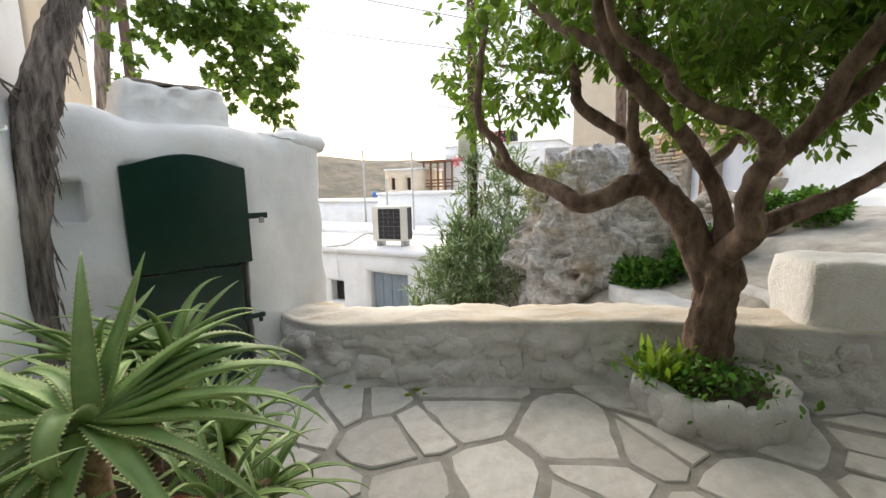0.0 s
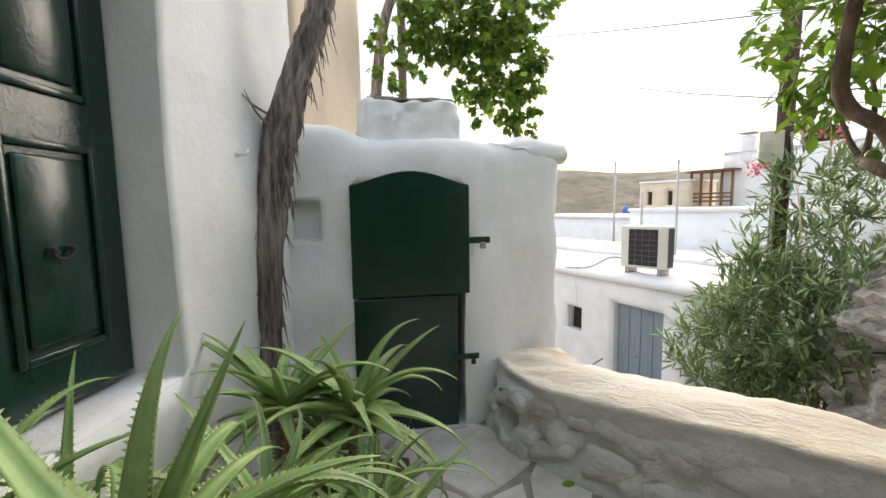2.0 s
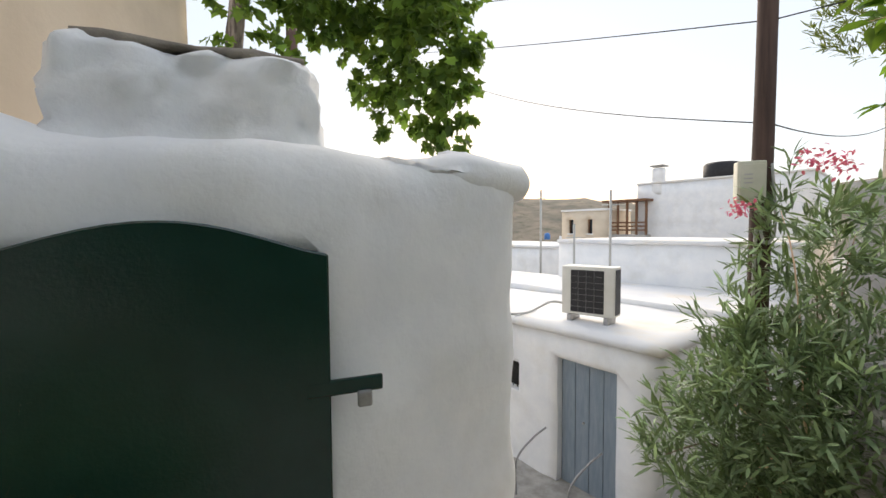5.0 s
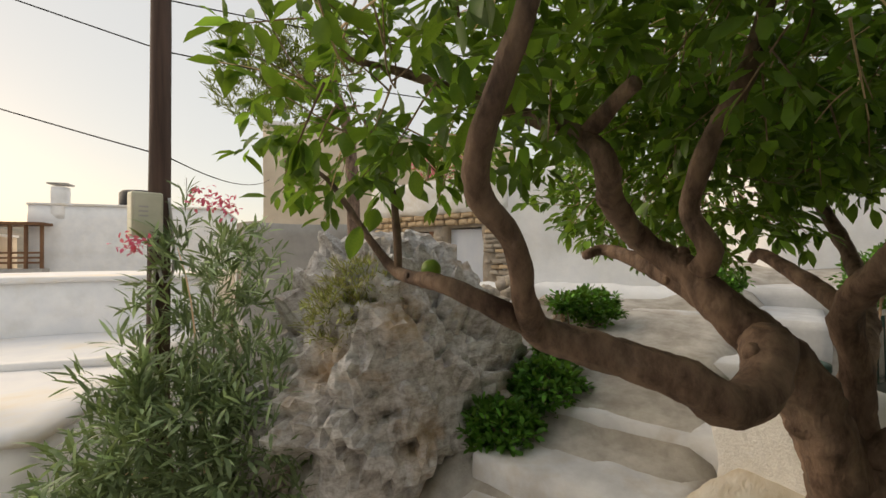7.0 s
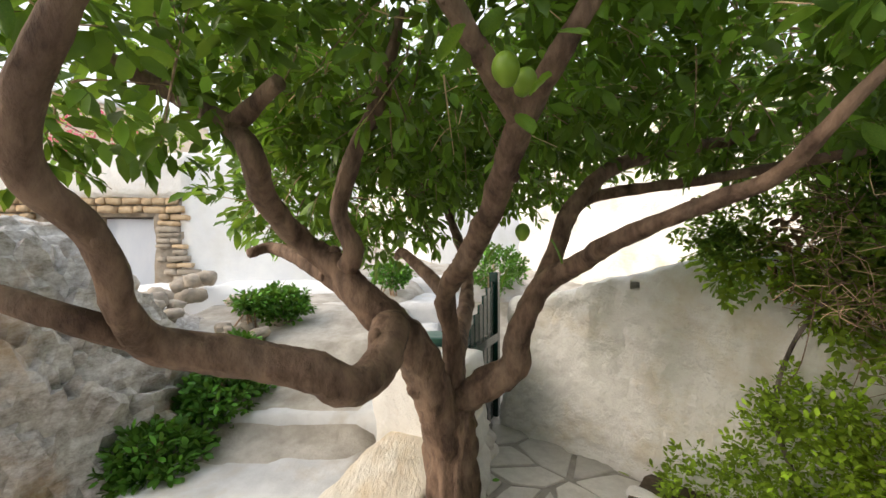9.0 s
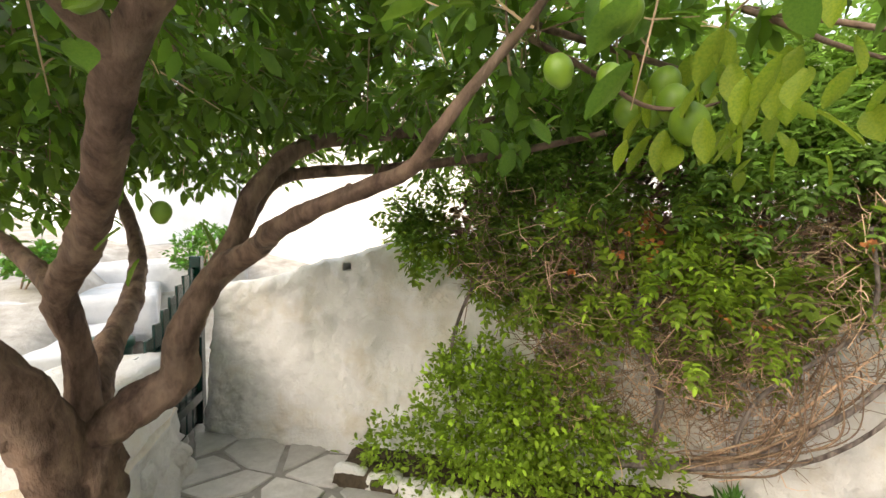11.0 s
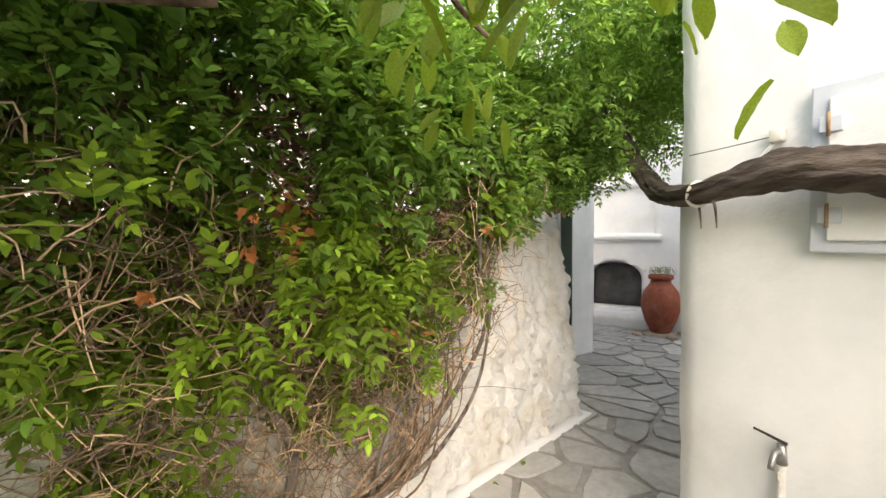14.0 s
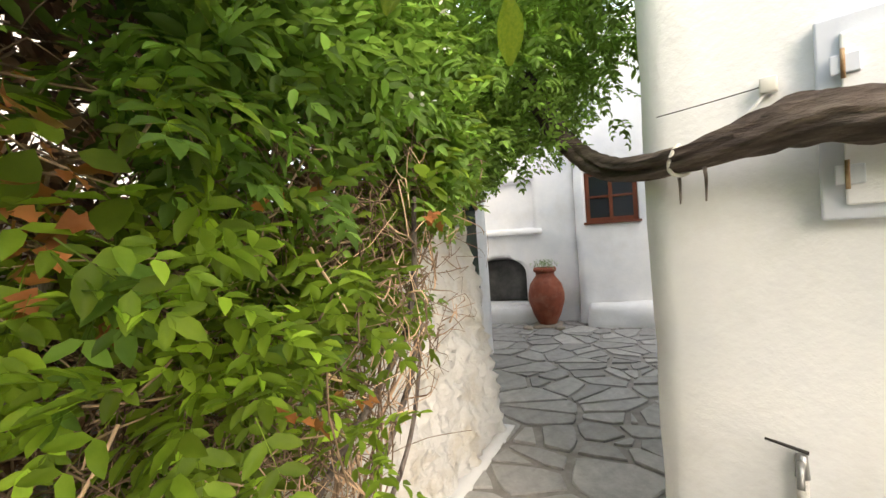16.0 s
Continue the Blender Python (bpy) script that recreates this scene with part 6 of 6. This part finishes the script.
pine = bush("pine_tree", "far pine branch above the beige house", "tree", (2.9, 9.6, 4.7), [(0, 0, 0, .9, .7, .8), (.7, -.3, .5, .9, .7, .7)], 420, 14, (.1, .16), SLIM, PINE_LEAF, br_, .2, -.3, 0)
part("trunk", tube([(1.2, -.8, -4.2, .14), (1.15, -.8, -2.4, .12), (1.1, -.7, -.6, .1), (.8, -.5, .3, .06)], 10, .2, .1, 4), LEMON_BARK, pine)

# ---- utility pole, box, cables ----
pole = thing("utility_pole", "dark timber utility pole with a grey conduit", "pole", (.72, 7.42, 0))
part("post", tube([(0, 0, -2.6, .1), (.0, 0, 1, .095), (.02, .01, 4, .085), (.03, .02, 7.5, .075)], 14, .3, .03, 3), POLE_WOOD, pole)
part("conduit", tube([(-.07, -.1, -2.4, .016), (-.07, -.1, .2, .016), (-.06, -.1, 1.75, .016), (-.0, -.12, 1.62, .014), (.07, -.11, 1.66, .014), (.1, -.09, 1.85, .014), (.06, -.09, 2.4, .013)], 8, .08), GREY_PIPE, pole, "grey plastic conduit")
mb = part("meter_box", box(-.26, -.02, -.22, -.08, 2.02, 2.42, .015), PLASTIC, pole, "cream plastic meter box", False)
part("lid", box(-.245, -.035, -.232, -.219, 2.05, 2.39, .008), PLASTIC, mb, smooth=False)
for i in range(3):
    part("label_bar", box(-.21, -.14, -.236, -.231, 2.2 + i * .04, 2.215 + i * .04), GREY_PIPE, mb, smooth=False)
for i, (a, b, sag) in enumerate((((.78, 7.4, 4.3), (-9.1, 15.5, 9.3), .0), ((.78, 7.4, 3.8), (-8.6, 15.5, 8.0), .1), ((.78, 7.4, 2.8), (-9.9, 21.4, 11.3), .9), ((.78, 7.4, 4.3), (6.5, 4.6, 4.6), .1), ((.78, 7.4, 3.8), (6.5, 5.2, 4.1), .1), ((.78, 7.4, 2.8), (4.9, 13.5, 3.9), .2))):
    w = thing("overhead_cable", "thin sagging overhead cable", "cable", (0, 0, 0), "cables on the pole")
    A, B = Vector(a), Vector(b)
    part("wire", tube([(*(A.lerp(B, k) - Vector((0, 0, 4 * sag * k * (1 - k)))), .007) for k in np.linspace(0, 1, 12)], 5, .8), CABLE, w)
for x, y, h in ((-.45, 13.2, 2.7), (-2.9, 20.2, 3.4), (-1.3, 13.6, 1.9), (-.1, 36, 3.2)):
    mp_ = thing("aerial_mast", "thin weathered mast rising from a roof", "mast", (x, y, 0), "roof masts")
    part("mast", cyl((0, 0, -.2), (0, 0, h), .03 if h < 3 else .045, seg=7), GREY_PIPE, mp_)
    part("arm", cyl((-.2, 0, h - .35), (.2, 0, h - .35), .012, seg=6), GREY_PIPE, mp_)

# ---- green garden gate and tub at the far end of the court ----
gg = thing("garden_gate", "dark green slatted wooden gate standing open", "gate", local(4.15, 2.25, -.92, .39))
for i in range(8):
    h = 1.5 - .55 * (i / 7) ** 1.2
    part("slat", box(.03 + i * .125, .135 + i * .125, -.012, .012, .03, h, .006), GREEN, gg, smooth=False)
for z in (.25, .85):
    part("rail", box(.02, 1.03, .013, .05, z, z + .09, .006), GREEN, gg, smooth=False)
part("post", box(-.07, .02, -.05, .05, 0, 1.6, .01), GREEN, gg, smooth=False)
tub = thing("plastic_tub", "green plastic flower tub on the concrete step", "tub", pose(3.7, 2.88, .56) @ Matrix.Diagonal((1.25, 1.25, 1.25, 1)))
part("body", lathe([(.0, 0), (.13, 0), (.14, .02), (.15, .3), (.165, .31), (.165, .35), (.13, .36), (.0, .34)], 24), GREEN_DULL, tub)

# ---- fallen leaves ----
for i, (x, y) in enumerate(((-.98, 3.2), (-.82, 3.05), (-.3, 2.98), (-.22, 2.93), (-.35, 2.9), (3.0, 1.35), (.1, -1.3), (-.15, -1.5))):
    fl_ = new("fallen_leaf", LM)
    fl_.matrix_basis = pose(x, y, .03, br_.uniform(-15, 15), br_.uniform(-10, 20), br_.uniform(0, 360)) @ Matrix.Diagonal((.08, .08, .06, 1))
    tagged(fl_, "fallen yellow-green leaf on the paving", "leaf", "fallen leaves")

# ---- flagstones ----
fr_ = np.random.default_rng(101)


def clip(poly, px_, py_, nx_, ny_):
    out = []
    for (ax, ay), (bx, by) in zip(poly, poly[1:] + poly[:1]):
        da, db = (ax - px_) * nx_ + (ay - py_) * ny_, (bx - px_) * nx_ + (by - py_) * ny_
        if da <= 0:
            out.append((ax, ay))
        if da * db < 0:
            k = da / (da - db)
            out.append((ax + (bx - ax) * k, ay + (by - ay) * k))
    return out


def inside(x, y, quad):
    return all((bx - ax) * (y - ay) - (by - ay) * (x - ax) >= 0 for (ax, ay), (bx, by) in zip(quad, quad[1:] + quad[:1]))


AREAS = [[(-2.5, 2.5), (-.75, -.6), (.5, -1.2), (4.2, 2.3), (3.3, 2.65), (1.0, 3.1), (-1.0, 3.6)], [(-1.2, -.5), (-.95, -2.5), (4.1, 2.2), (-.5, .3)], [(-1.3, -.6), (-.95, -2.5), (-1.9, -4.5), (-2.6, -7.0), (-6.2, -5.0), (-3.6, -2.2)]]
AREAS = [a if sum((bx - ax) * (by + ay) for (ax, ay), (bx, by) in zip(a, a[1:] + a[:1])) < 0 else a[::-1] for a in AREAS]
ca, sa = math.cos(radians(-38)), math.sin(radians(-38))
seeds = []
for i in range(-30, 31):
    for j in range(-30, 31):
        u, v = i * .7 + fr_.uniform(-.36, .36) + (.33 if j % 2 else 0), j * .34 + fr_.uniform(-.17, .17)
        x, y = u * ca - v * sa, u * sa + v * ca
        if math.hypot(x + 1.4, y - 3.25) > .38 and any(inside(x, y, a) for a in AREAS):
            seeds.append((x, y))
            if y < -.8 and x < .4:                     # smaller stones in the passage
                seeds.append((x + fr_.uniform(-.3, .3), y + fr_.uniform(-.3, .3)))
            if fr_.uniform() < .5:
                seeds.append((x + fr_.uniform(-.2, .2), y + fr_.uniform(-.2, .2)))
for x, y in seeds:
    poly = [(x - .6, y - .6), (x + .6, y - .6), (x + .6, y + .6), (x - .6, y + .6)]
    for qx, qy in seeds:
        dx, dy = qx - x, qy - y
        L = math.hypot(dx, dy)
        if 0 < L < 1.3:
            g = .02 + .022 * noise.noise(Vector((x * 3 + qx, y * 3 + qy, 0)))
            poly = clip(poly, x + dx / 2 - dx / L * g, y + dy / 2 - dy / L * g, dx / L, dy / L)
            if len(poly) < 3:
                break
    if len(poly) < 3:
        continue
    cx, cy = sum(p[0] for p in poly) / len(poly), sum(p[1] for p in poly) / len(poly)
    # chipped, uneven outline
    fine = []
    for (ax, ay), (bx, by) in zip(poly, poly[1:] + poly[:1]):
        L = math.hypot(bx - ax, by - ay)
        if L < .02:
            continue
        n = max(1, int(L / .11))
        for k in range(n):
            t = k / n
            qx, qy = ax + (bx - ax) * t, ay + (by - ay) * t
            s = .028 * noise.noise(Vector((qx * 9, qy * 9, 2))) + (.008 if k == 0 else 0)
            d = math.hypot(cx - qx, cy - qy) + 1e-6
            fine.append((qx + (cx - qx) / d * s, qy + (cy - qy) / d * s))
    if len(fine) < 4:
        continue
    h = .022 + fr_.uniform(-.005, .008)
    tx, ty = fr_.normal(0, .006), fr_.normal(0, .006)
    n = len(fine)
    vs = [(a - x, b - y, -.02) for a, b in fine] + [(a - x, b - y, h - .008 + tx * (a - x) + ty * (b - y)) for a, b in fine]
    vs += [((a - cx) * (1 - .03) + cx - x, (b - cy) * (1 - .03) + cy - y, h + tx * (a - x) + ty * (b - y)) for a, b in fine]
    fs = [(k, (k + 1) % n, n + (k + 1) % n, n + k) for k in range(n)] + [(n + k, n + (k + 1) % n, 2 * n + (k + 1) % n, 2 * n + k) for k in range(n)] + [tuple(range(2 * n, 3 * n))]
    # passage stones take the darker copy that carries the shade there
    so = raw("flagstone", vs, fs, SHADED_STONE if y < -1.2 - .3 * x and x < .6 else STONE, floor, smooth=False)
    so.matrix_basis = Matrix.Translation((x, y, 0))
